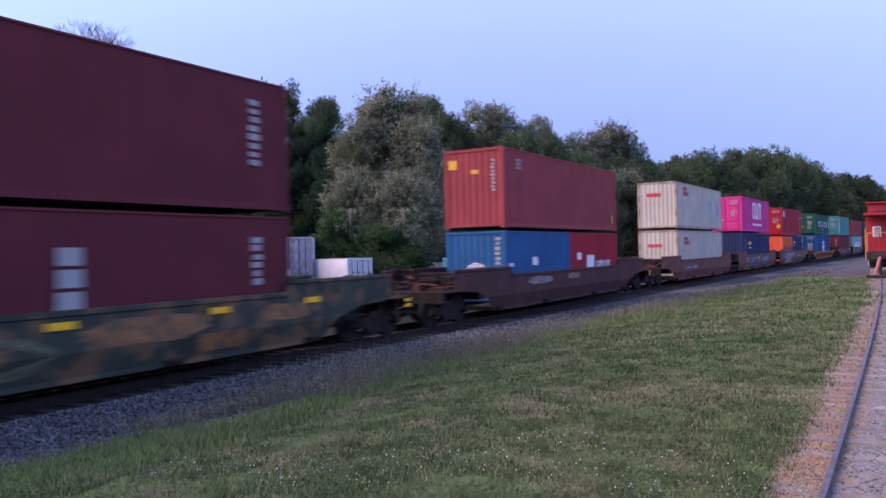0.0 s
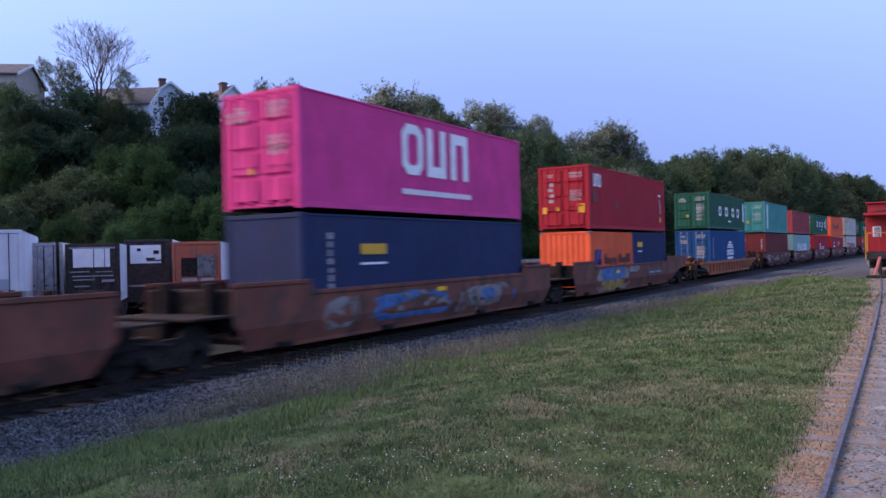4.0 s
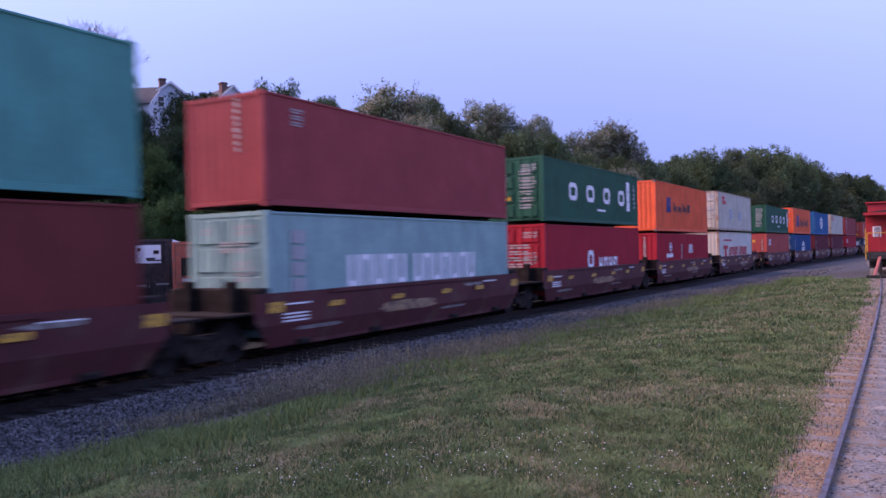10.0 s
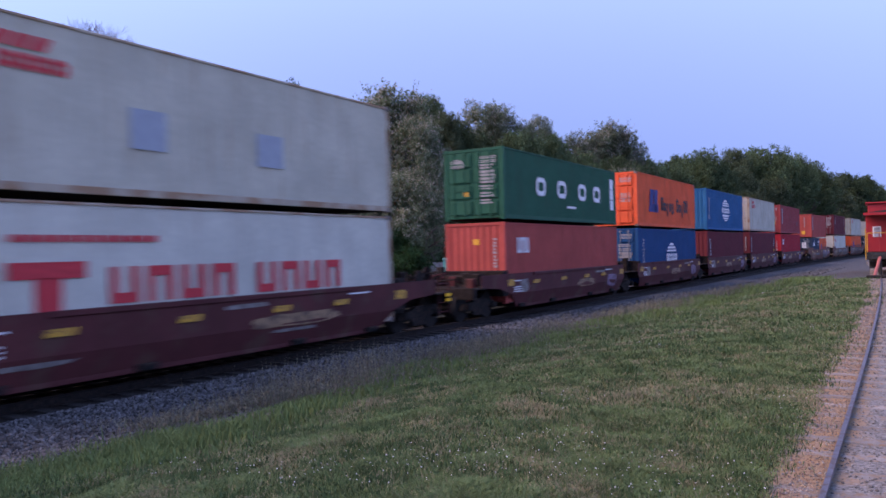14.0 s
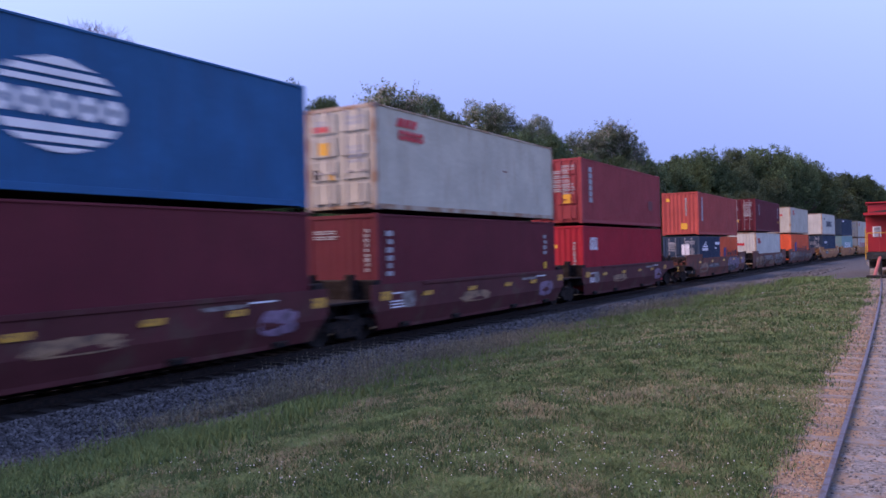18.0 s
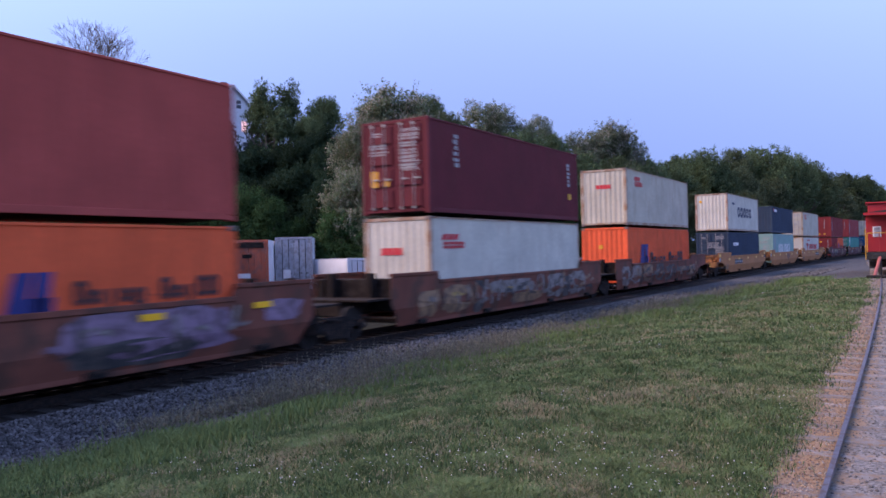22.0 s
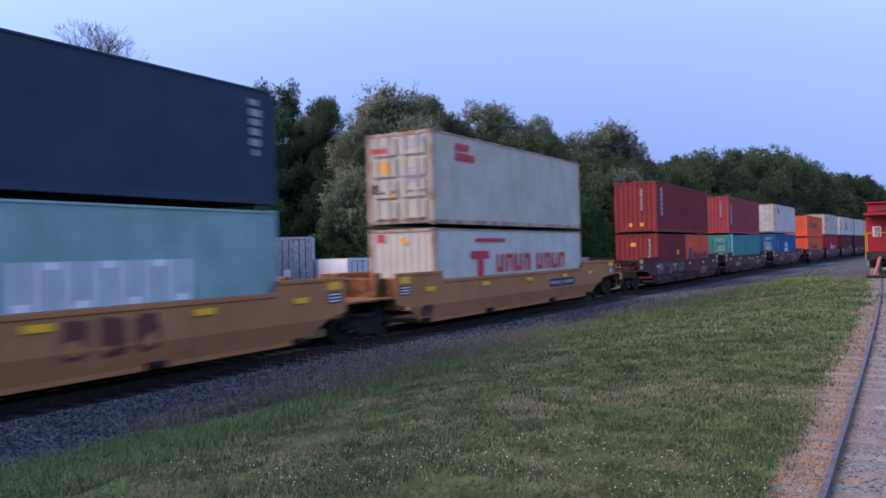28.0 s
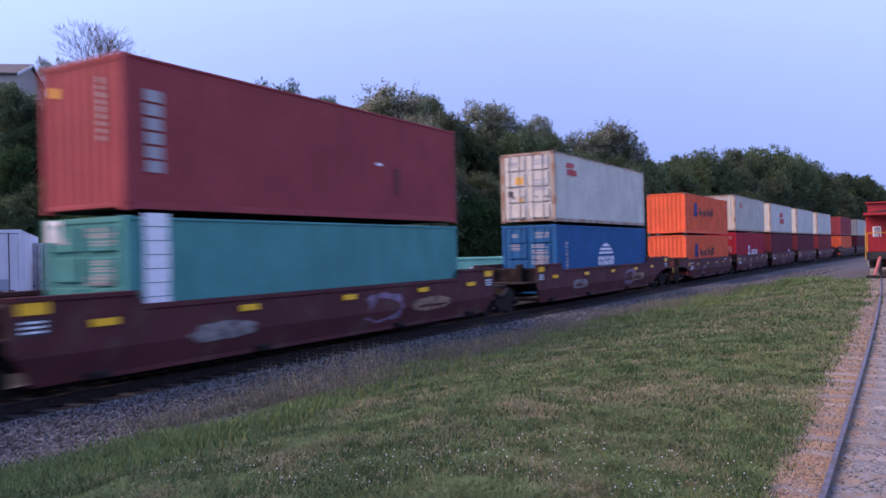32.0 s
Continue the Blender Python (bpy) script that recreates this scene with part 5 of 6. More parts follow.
tree_kind("broad_c", 6, 15, 13, 68400, "dark", 0.133, low=.1, lobes=144)
tree_kind("mixed", 11, 13, 11, 41800, "olive", 0.133, low=.1, lobes=99)
tree_kind("sparse", 8, 13, 7, 9880, "dusty", 0.115, low=.3, lobes=54)
tree_kind("tall", 7, 15, 6, 15200, "mid", 0.133, low=.15, lobes=72)
TREE_LABEL = {"broad_a": "dark green broadleaf tree on the wooded bank", "broad_b": "mid green broadleaf tree on the wooded bank", "dusty_a": "grey-green flowering tree with pale tips", "dusty_b": "pale grey-green tree with sparse leaves", "fresh_a": "fresh green bushy tree at the foot of the bank", "broad_c": "large dark broadleaf tree", "sparse": "thin pale tree with few leaves", "tall": "slim tree with loose foliage", "dusty_c": "pale grey-green tree with a loose airy crown", "fresh_b": "low fresh green tree with soft foliage", "mixed": "olive green broadleaf tree on the bank"}


def tree(key, x, y, scale=1.0, turn=0.0, sink=0.0, label="", wide=1.0):
    crown, trunk, leaf, h, _, bloom = TREE[key]
    z = float(ground_z(x, y)) - sink
    t = thing("tree", label or TREE_LABEL[key], "tree", "trees on the bank")
    t.matrix_world = pose(x, y, z)
    tall = min(scale, wide * 1.3)
    part("trunk", trunk, BARK, t, at=Matrix.LocRotScale((0, 0, 0), Euler((0, 0, turn)), (wide, wide, scale)))
    part("crown", crown, LEAF[leaf], t, at=Matrix.LocRotScale((0, 0, (scale - tall) * h), Euler((0, 0, turn)), (wide, wide, tall)))
    if bloom:
        part("blossom", bloom, BLOSSOM, t, "pale tan blossom and young leaves", at=Matrix.LocRotScale((0, 0, (scale - tall) * h), Euler((0, 0, turn)), (wide, wide, tall)))
    return t


def seen_at(px, depth):
    """A place on the plan by its bearing, as a share of the view to the right of the middle, and its depth along the aim."""
    q = (px - 784) / 1386.3
    ax, ay = -math.sin(YAW), math.cos(YAW)
    return depth * (ax + q * ay), depth * (ay - q * ax)


def stand(key, *spots):
    """Trees of one kind: plan place, height of the top and breadth of each."""
    rnd = random.Random(len(spots) + len(key))
    for x, y, top, broad in spots:
        z = float(ground_z(x, y))
        tree(key, x, y, max(.25, (top - z) / TREE[key][3]), rnd.uniform(0, 6.3), .1, wide=broad / TREE[key][4] * 1.3)


stand("broad_b", (-87.0, 53.0, 22.0, 7.1), (-80.0, 61.2, 20.8, 4.7), (-63.6, 45.5, 10.1, 6.7), (-64.1, 42.0, 8.4, 5.9), (-64.9, 38.5, 7.5, 4.7), (-56.3, 41.2, 6.5, 4.6), (-61.2, 74.2, 18.7, 4.1), (-61.9, 78.1, 21.7, 5.3), (-44.9, 75.1, 19.4, 4.4), (-43.7, 80.1, 17.0, 4.0), (-41.5, 79.3, 15.5, 7.7), (-38.5, 85.2, 16.0, 6.7))
stand("broad_b", (-36.0, 88.8, 15.6, 5.5), (-32.9, 89.5, 13.0, 7.5), (-28.4, 93.1, 12.6, 7.5), (-27.4, 102.2, 13.0, 5.9), (-27.4, 112.7, 13.7, 6.8), (-25.8, 124.1, 16.3, 9.6), (-29.0, 126.5, 16.2, 5.4), (-19.0, 142.8, 18.2, 12.5), (-24.0, 127.3, 15.0, 7.1), (-15.3, 149.2, 17.5, 7.9), (-13.7, 162.3, 17.3, 8.5), (-14.4, 158.5, 13.9, 9.4))
stand("broad_b", (-9.4, 211.5, 18.2, 9.5), (-6.8, 228.6, 18.7, 8.8), (-4.3, 250.1, 17.3, 9.5), (-2.1, 268.6, 15.6, 10.1), (1.4, 295.2, 14.8, 11.1))
stand("broad_a", (-81.2, 52.2, 19.1, 4.3), (-84.5, 60.7, 22.7, 8.6), (-78.5, 63.2, 19.9, 4.7), (-73.5, 56.6, 16.2, 6.2), (-66.6, 59.5, 16.6, 7.3), (-70.3, 59.5, 15.8, 5.6), (-60.2, 62.2, 13.5, 6.7), (-76.2, 48.8, 15.6, 7.5), (-72.6, 50.8, 15.0, 5.8), (-59.5, 65.8, 13.8, 6.9), (-55.0, 65.2, 14.4, 4.8), (-55.7, 69.0, 15.8, 5.1))
stand("broad_a", (-49.8, 59.7, 10.2, 6.1), (-50.7, 65.6, 13.7, 5.3), (-78.0, 46.7, 10.9, 6.3), (-71.6, 45.1, 9.4, 5.9))
stand("broad_a", (-73.3, 49.4, 10.8, 6.3), (-67.4, 47.5, 10.5, 5.9), (-69.3, 52.7, 9.9, 6.4), (-65.5, 52.9, 10.0, 6.2), (-61.0, 52.2, 9.0, 6.0), (-60.1, 54.8, 10.4, 6.2), (-59.4, 58.5, 10.8, 6.4), (-52.9, 56.9, 9.4, 6.0), (-50.5, 58.3, 10.5, 6.0), (-49.6, 61.0, 8.7, 6.2), (-40.6, 52.4, 8.8, 4.7))
stand("mixed", (-39.0, 58.8, 9.3, 5.1), (-37.9, 62.2, 8.1, 5.3), (-36.7, 65.6, 9.7, 5.4), (-35.4, 69.1, 9.5, 5.6), (-33.9, 72.8, 8.7, 5.8), (-32.2, 76.4, 9.9, 5.9), (-30.3, 80.3, 8.6, 6.1), (-28.3, 84.1, 10.2, 6.3), (-26.2, 88.1, 9.0, 6.5), (-26.2, 102.9, 8.9, 7.4), (-24.1, 109.4, 8.9, 7.7), (-21.6, 116.0, 9.0, 8.0))
stand("mixed", (-18.9, 122.9, 9.5, 8.4), (-16.3, 133.8, 8.9, 9.0), (-14.9, 163.0, 9.8, 10.7), (-12.5, 200.7, 11.5, 12.9), (-8.4, 250.6, 15.9, 16.0))
stand("fresh_b", (-36.8, 55.0, 5.6, 5.2), (-36.9, 58.4, 6.6, 5.8), (-36.8, 61.9, 7.6, 6.4), (-34.3, 61.6, 6.1, 5.2), (-34.0, 65.2, 7.1, 5.8), (-33.6, 68.9, 5.6, 6.4), (-31.2, 68.6, 6.6, 5.2), (-30.6, 72.4, 7.6, 5.8), (-29.8, 76.3, 6.1, 6.4), (-27.4, 76.0, 7.1, 5.2))
stand("broad_c", (-81.2, 55.4, 18.9, 6.4), (-73.0, 67.4, 21.6, 10.3), (-66.3, 63.9, 16.4, 6.1))
stand("fresh_a", (-60.3, 49.5, 12.4, 5.8), (-64.4, 49.2, 12.5, 5.9), (-47.4, 48.5, 7.7, 6.2), (-47.9, 46.1, 6.9, 4.1), (-51.6, 41.9, 6.0, 3.6))
stand("fresh_b", (-57.6, 49.0, 10.7, 3.6), (-72.6, 44.5, 13.0, 4.9), (-44.1, 48.3, 6.6, 3.7), (-50.9, 44.4, 7.0, 3.7), (-55.4, 37.6, 5.4, 3.9), (-50.2, 38.5, 4.7, 2.9), (-42.3, 49.3, 4.9, 2.8), (-37.3, 48.0, 5.3, 3.9), (-33.0, 48.5, 4.0, 5.5))
stand("tall", (-68.4, 73.2, 22.2, 3.5), (-66.9, 73.0, 23.3, 4.3), (-65.7, 75.8, 23.5, 5.0), (-64.4, 72.3, 20.2, 5.1))
stand("dusty_a", (-38.4, 57.9, 16.2, 9.3), (-34.6, 55.8, 13.0, 5.2), (-31.7, 99.7, 17.8, 8.5))
stand("dusty_b", (-39.0, 54.3, 13.2, 5.8), (-37.0, 50.3, 8.5, 4.9), (-33.0, 51.6, 8.3, 5.7), (-42.2, 88.4, 20.0, 6.0), (-33.4, 96.6, 16.6, 6.5), (-27.4, 89.6, 10.9, 5.9))
stand("dusty_c", (-40.5, 58.7, 15.7, 5.6), (-44.1, 86.1, 20.1, 7.0), (-39.0, 93.3, 19.0, 4.0), (-39.9, 90.8, 18.0, 4.3), (-35.9, 95.1, 16.5, 5.8), (-29.2, 102.1, 15.4, 5.2))
stand("mixed", (-22.7, 136.4, 17.7, 6.5), (-12.0, 186.5, 16.5, 9.6))
stand("mixed", (-41.5, 72.9, 16.7, 4.5), (-35.0, 59.8, 9.1, 4.5), (-21.3, 131.0, 13.8, 7.6), (-16.6, 135.7, 12.2, 6.4), (-18.9, 132.2, 11.9, 7.2), (-12.2, 196.7, 13.8, 11.4), (-8.2, 241.7, 14.6, 13.9), (5.0, 320.4, 14.5, 11.9), (-39.9, 55.6, 8.9, 4.9))
stand("sparse", (-100.9, 66.1, 29.8, 3.5), (-98.0, 67.7, 29.5, 4.7), (-93.0, 72.7, 28.7, 4.0), (-97.4, 69.2, 27.8, 3.1))


def bare_tree():
    rnd = np.random.default_rng(31)
    x, y = seen_at(182, 107.7)
    z = float(ground_z(x, y))
    g = Geo()

    def grow(p, d, length, r, lev):
        bend = (d + Vector(rnd.normal(size=3)) * .10).normalized()
        mid = p + d * length * .5
        q = mid + bend * length * .5
        g.tube(p, mid, r, 6 if lev < 2 else 4, r * .85)
        g.tube(mid, q, r * .85, 6 if lev < 2 else 4, r * .7)
        if lev == 6 or (lev == 5 and rnd.uniform() < .1):
            return
        kids = 6 if lev == 0 else 3 if lev < 5 else 2
        turn0 = float(rnd.uniform(0, 6.3))
        for i in range(kids):
            a = turn0 + (i + float(rnd.uniform(-.3, .3))) * 2 * math.pi / kids
            nd = (bend + Vector((math.cos(a), math.sin(a), .12)) * float(rnd.uniform(.28, .62) if lev < 2 else rnd.uniform(.25, .75))).normalized()
            grow(q, nd, (3.15 if lev == 0 else length * float(rnd.uniform(.66, .86))), max(.014, r * .56), lev + 1)
    base = 21.7 + CAM_Z
    g.tube((0, 0, 0), (0, 0, base - z - .4), .38, 8, .3)
    grow(Vector((0, 0, base - z - .5)), Vector((0, 0, 1)), .6, .24, 0)
    t = thing("bare_tree", "leafless tree with fine branches against the sky", "tree")
    t.matrix_world = pose(x, y, z - .2)
    part("trunk", g, mat("bare_bark", (.055, .043, .042), var=.2, bump=.2), t)


bare_tree()


# ---------- houses on the bank ----------
SIDING_W = mat("white_siding", (.60, .62, .66), var=.1, scale=1.5, grain=20, bump=.1)
SIDING_B = mat("pale_blue_siding", (.42, .50, .58), var=.1, scale=1.5, grain=20, bump=.1)
SIDING_T = mat("tan_siding", (.40, .35, .30), var=.12, scale=1.5, grain=20, bump=.1)
SHINGLE = mat("grey_shingles", (.082, .082, .090), rough=.9, var=.3, scale=2, grain=18, bump=.4)
BRICK_RED = mat("chimney_brick", (.17, .098, .084), rough=.9, var=.3, scale=4, grain=25, bump=.4)
PANE = mat("dark_window_pane", (.02, .024, .03), rough=.08, spec=.6, var=.1, bump=0)
TRIM = mat("white_trim", (.70, .70, .70), var=.08, bump=0)
GLOW = bpy.data.materials.new("lit_window")
GLOW.use_nodes = True
GLOW.node_tree.nodes["Principled BSDF"].inputs["Emission Color"].default_value = (1, .42, .16, 1)
GLOW.node_tree.nodes["Principled BSDF"].inputs["Emission Strength"].default_value = .25


def house(x, y, z, turn, w, d, eave, ridge, siding, label, windows=(), chimney=0.0, lit=()):
    """A gabled house; its gable looks along -y before turning."""
    h = thing("house", label, "house", "houses on the bank", pose(x, y, z, 0, 0, turn))
    g = Geo()
    poly = [(-w / 2, 0), (w / 2, 0), (w / 2, eave), (0, ridge), (-w / 2, eave)]
    g.add([(a, -d / 2, b) for a, b in poly] + [(a, d / 2, b) for a, b in poly], [(0, 1, 2, 3, 4), (9, 8, 7, 6, 5)] + [(i, 5 + i, 5 + (i + 1) % 5, (i + 1) % 5) for i in range(5)])
    part("wall", g, siding, h)
    for s in (-1, 1):
        sl = Geo()
        o = .35
        k = (ridge - eave) / (w / 2)
        a0, b0, a1, b1 = 0, ridge + .03, s * (w / 2 + o), eave - k * o + .03
        sl.add([(a0, -d / 2 - o, b0), (a1, -d / 2 - o, b1), (a1, d / 2 + o, b1), (a0, d / 2 + o, b0), (a0, -d / 2 - o, b0 + .16), (a1, -d / 2 - o, b1 + .16), (a1, d / 2 + o, b1 + .16), (a0, d / 2 + o, b0 + .16)],
               [(0, 3, 2, 1), (4, 5, 6, 7), (0, 1, 5, 4), (1, 2, 6, 5), (2, 3, 7, 6), (3, 0, 4, 7)])
        part("roof", sl, SHINGLE, h)
        br = Geo()
        br.add([(a0, -d / 2 - o - .03, b0 - .2), (a1, -d / 2 - o - .03, b1 - .2), (a1, -d / 2 - o - .03, b1 + .17), (a0, -d / 2 - o - .03, b0 + .17), (a0, -d / 2 - o, b0 - .2), (a1, -d / 2 - o, b1 - .2), (a1, -d / 2 - o, b1 + .17), (a0, -d / 2 - o, b0 + .17)],
               [(0, 1, 2, 3), (7, 6, 5, 4), (0, 4, 5, 1), (3, 2, 6, 7)])
        part("bargeboard", br, TRIM, h)
    if chimney:
        c = part("chimney", Geo().box(-.45, .45, -.45, .45, ridge - 1.6, ridge + chimney, .02).box(-.55, .55, -.55, .55, ridge + chimney - .25, ridge + chimney - .08, .02), BRICK_RED, h, at=pose(-.9, -d / 2 + 1.2, 0))
    for a, b, ww, hh in windows:
        wn = part("window", Geo().box(a - ww / 2 - .1, a + ww / 2 + .1, -d / 2 - .06, -d / 2 + .05, b - hh / 2 - .1, b - hh / 2).box(a - ww / 2 - .1, a + ww / 2 + .1, -d / 2 - .06, -d / 2 + .05, b + hh / 2, b + hh / 2 + .1)
                  .box(a - ww / 2 - .1, a - ww / 2, -d / 2 - .06, -d / 2 + .05, b - hh / 2, b + hh / 2).box(a + ww / 2, a + ww / 2 + .1, -d / 2 - .06, -d / 2 + .05, b - hh / 2, b + hh / 2).box(a - ww / 2, a + ww / 2, -d / 2 - .05, -d / 2 + .04, b - .04, b + .04), TRIM, h)
        part("pane", Geo().box(a - ww / 2, a + ww / 2, -d / 2 - .02, -d / 2 + .03, b - hh / 2, b + hh / 2), GLOW if (a, b) in lit else PANE, wn)
    return h


def houses():
    x, y = seen_at(294, 120.5)
    house(x, y, 26.0 + CAM_Z - 9.5, 60, 9.6, 12, 6.0, 9.5, SIDING_B, "pale blue gabled house with a brick chimney", windows=[(-1.4, 6.6, .9, 1.4), (1.4, 6.6, .9, 1.4), (-2.2, 3.4, .9, 1.5), (2.2, 3.4, .9, 1.5)], chimney=.75)
    x, y = seen_at(388, 118.7)
    house(x, y, 25.1 + CAM_Z - 9.6, 72, 7.4, 11, 6.2, 9.6, SIDING_W, "white gabled house with one lit window", windows=[(-1.0, 7.0, .8, 1.2), (.9, 7.0, .8, 1.2), (1.7, 3.8, .9, 1.5), (-1.2, 3.6, .9, 1.5), (2.0, .9, 1.2, 1.2)], chimney=.6, lit=[(1.7, 3.8)])
    x, y = seen_at(235, 115.0)
    house(x, y, 25.08 + CAM_Z - 8.5, 118, 8, 9, 5.6, 8.5, SIDING_W, "white house half hidden behind trees", windows=[(0, 3.6, .9, 1.4), (2.4, 3.4, .8, 1.3)], lit=[(2.4, 3.4)])
    x, y = seen_at(-54, 102.2)
    house(x, y, 26.0 + CAM_Z - 8.0, 128, 10, 16, 5.8, 8.0, SIDING_T, "tan house with a brown shingled roof", windows=[(0, 3.6, .9, 1.4)])


houses()


# ---------- parked trailers beyond the tracks ----------
ALU = mat("dull_aluminium", (.42, .44, .48), rough=.5, metal=.3, var=.2, scale=1.5, second=(.28, .28, .30))
TRAILER = {
    "white": mat("trailer_white", (.62, .64, .68), var=.12, scale=1.2),
    "grey": mat("trailer_grey", (.34, .36, .40), var=.2, scale=1.5, second=(.24, .24, .26)),
    "black": mat("trailer_black", (.018, .014, .016), rough=.6, var=.3, scale=2, second=(.05, .03, .025)),
    "orange": mat("trailer_orange", (.46, .105, .055), rough=.7, var=.2, scale=1.5, second=(.30, .10, .07)),
}
RUBBER = mat("tyre_rubber", (.02, .02, .022), rough=.9, bump=.2)


def trailer(px, depth, width, base, top, colour, panels=(), turn=45, length=13, label="", sides="white"):
    """A box trailer, seen at its rear doors; base and top are heights above the yard's eye level."""
    x, y = seen_at(px, depth)
    z = -1.4
    t = thing("box_trailer", label, "trailer", "parked trailers", pose(x, y, z, 0, 0, turn))
    H = top + CAM_Z - z
    f = 1.12
    w = width / 2
    side = TRAILER[sides]
    for s in (-1, 1):
        part("side_wall", Geo().box(s * w - .02, s * w + .02, .06, length, f, H - .05), side, t)
    part("roof", Geo().box(-w, w, .02, length, H - .05, H, .01), ALU, t)
    part("floor", Geo().box(-w + .03, w - .03, .05, length, f - .12, f), DARK, t)
    part("front_wall", Geo().box(-w + .03, w - .03, length - .04, length, f, H - .06), side, t)
    part("rear_frame", Geo().box(-w - .01, -w + .12, -.05, .05, f - .3, H, .01).box(w - .12, w + .01, -.05, .05, f - .3, H, .01).box(-w + .12, w - .12, -.05, .05, H - .16, H, .01).box(-w + .12, w - .12, -.05, .05, f - .3, f + .02, .01), TRAILER[colour], t)
    dw = (2 * w - .24) / 2
    for s in (-1, 1):
        d = part("door", Geo().box(-dw / 2 + .01, dw / 2 - .01, -.03, .03, f + .03, H - .18, .008), TRAILER[colour], t, at=pose(s * dw / 2, 0, 0))
        for q in (-.22, .22):
            part("lock_rod", Geo().tube((q, -.05, f), (q, -.05, H - .15), .018, 6).box(q - .03, q + .2, -.075, -.045, f + .8, f + .85), TRAILER[colour] if colour == "orange" else DARK, d)
    for (a, b, ww, hh, m) in panels:
        part("panel", Geo().box(a - ww / 2, a + ww / 2, -.085 - .004 * (m is DARK), -.072, b - hh / 2, b + hh / 2), m, t)
    part("bumper", Geo().box(-w + .2, w - .2, -.04, .04, .5, .6, .01).box(-.7, -.6, -.03, .03, .55, f - .25).box(.6, .7, -.03, .03, .55, f - .25), DARK, t)
    for s in (-1, 1):
        for yy in (1.6, 2.9):
            part("wheel", Geo().tube((s * (w - .32), yy, .5), (s * (w - .02), yy, .5), .5, 18), RUBBER, t)
        part("landing_leg", Geo().box(s * .8 - .06, s * .8 + .06, length - 2.6, length - 2.48, 0, f - .1), DARK, t)
    part("axle", Geo().box(-w + .3, w - .3, 1.5, 1.7, .42, .58).box(-w + .3, w - .3, 2.8, 3.0, .42, .58).box(-.55, -.45, 1.2, 3.4, .5, f - .1).box(.45, .55, 1.2, 3.4, .5, f - .1), DARK, t)
    return t


def yard():
    wp = MARK["white"]
    wn = MARK["worn"]
    gp = MARK["grey"]
    dg = mat("dusty_grey_panel", (.14, .145, .16), var=.3, scale=2, second=(.08, .06, .055))
    plank = mat("dirty_brown_planks", (.060, .036, .032), rough=.9, var=.4, scale=3, second=(.03, .02, .02), bump=.1)
    trailer(-22, 33.8, 2.6, 0, 1.45, "white", [(.55, 2.2, .5, .5, gp)], 54, 11, "white box trailer parked in the yard")
    trailer(66, 40.2, 2.35, 0, 1.0, "grey", [(-.3, 2.75, .16, 3.0, DARK), (.95, 2.75, .14, 3.0, DARK), (.3, 2.6, .03, 2.4, DARK)], 50, 12, "grey box trailer with dark door edges")
    trailer(164, 39.2, 2.5, 0, .86, "black", [(-.05, 3.3, 1.7, .92, wp), (.05, 3.3, .04, .9, DARK), (.55, 3.3, .03, .9, DARK), (0, 3.8, 2.1, .08, wn), (-.6, 2.62, .9, .05, wn), (.5, 2.6, .8, .04, wn), (0, 2.4, 1.9, .06, wn), (-.4, 2.22, 1.0, .05, wn), (.7, 2.15, .6, .12, wn), (-.5, 1.9, .7, .05, wn)], 47, 12, "black box trailer with worn white door signs")
    trailer(263, 43.4, 2.5, 0, 1.12, "black", [(-.15, 3.45, 1.6, 1.0, wp), (0, 2.35, 2.1, 1.1, plank), (-.6, 1.72, .9, .07, wn), (.7, 1.78, .7, .09, wn), (.1, 3.2, .5, .1, DARK), (.4, 3.55, .3, .2, DARK), (-.5, 3.7, .2, .16, DARK), (.3, 3.1, .8, .08, DARK)], 45.3, 12, "black box trailer with a white door sign")
    trailer(348, 43.4, 2.55, 0, .93, "orange", [(-.4, 2.7, .85, 1.0, DARK), (.5, 2.75, 1.0, 1.2, dg), (-.4, 1.98, .8, .16, wn), (.55, 1.98, .7, .16, wn)], 41, 12, "faded orange box trailer with grey door panels")
    trailer(440, 50.2, 2.45, 0, 1.1, "orange", [(0, 3.9, 1.9, .35, DARK), (-.1, 3.2, .6, .25, DARK), (-.3, 1.95, .8, .3, wp)], 37.5, 12, "faded orange box trailer with dark patches")
    trailer(520, 54.8, 2.55, 0, 1.32, "grey", [(-.5, 1.9, .5, .6, wp)], 36.6, 12, "pale grey box trailer with rusted hinges")
    trailer(636, 52.9, 2.0, 0, -.25, "white", [], 70, 6, "low white box trailer parked sideways")


yard()
CONCRETE = mat("weathered_concrete", (.36, .33, .31), rough=.95, var=.25, scale=1.0, grain=12, bump=.3, second=(.24, .20, .18))


def yard_wall():
    w = tagged(new("wall_yard"), "low weathered concrete wall below the trees", "wall", kind="structure")
    for i in range(9):
        x, y = seen_at(700 + i * 38, 62.1 + i * 1.28)
        x2, y2 = seen_at(700 + (i + 1) * 38, 62.1 + (i + 1) * 1.28)
        z = -1.4
        L = math.hypot(x2 - x, y2 - y)
        part("panel", Geo().box(.012, L - .012, -.12, .12, -1, 2.35, .02), CONCRETE, w, at=pose(x, y, z, 0, 0, math.degrees(math.atan2(y2 - y, x2 - x))))


yard_wall()
TEAL_BIN = mat("bin_mint", (.12, .50, .40), var=.15, scale=2)


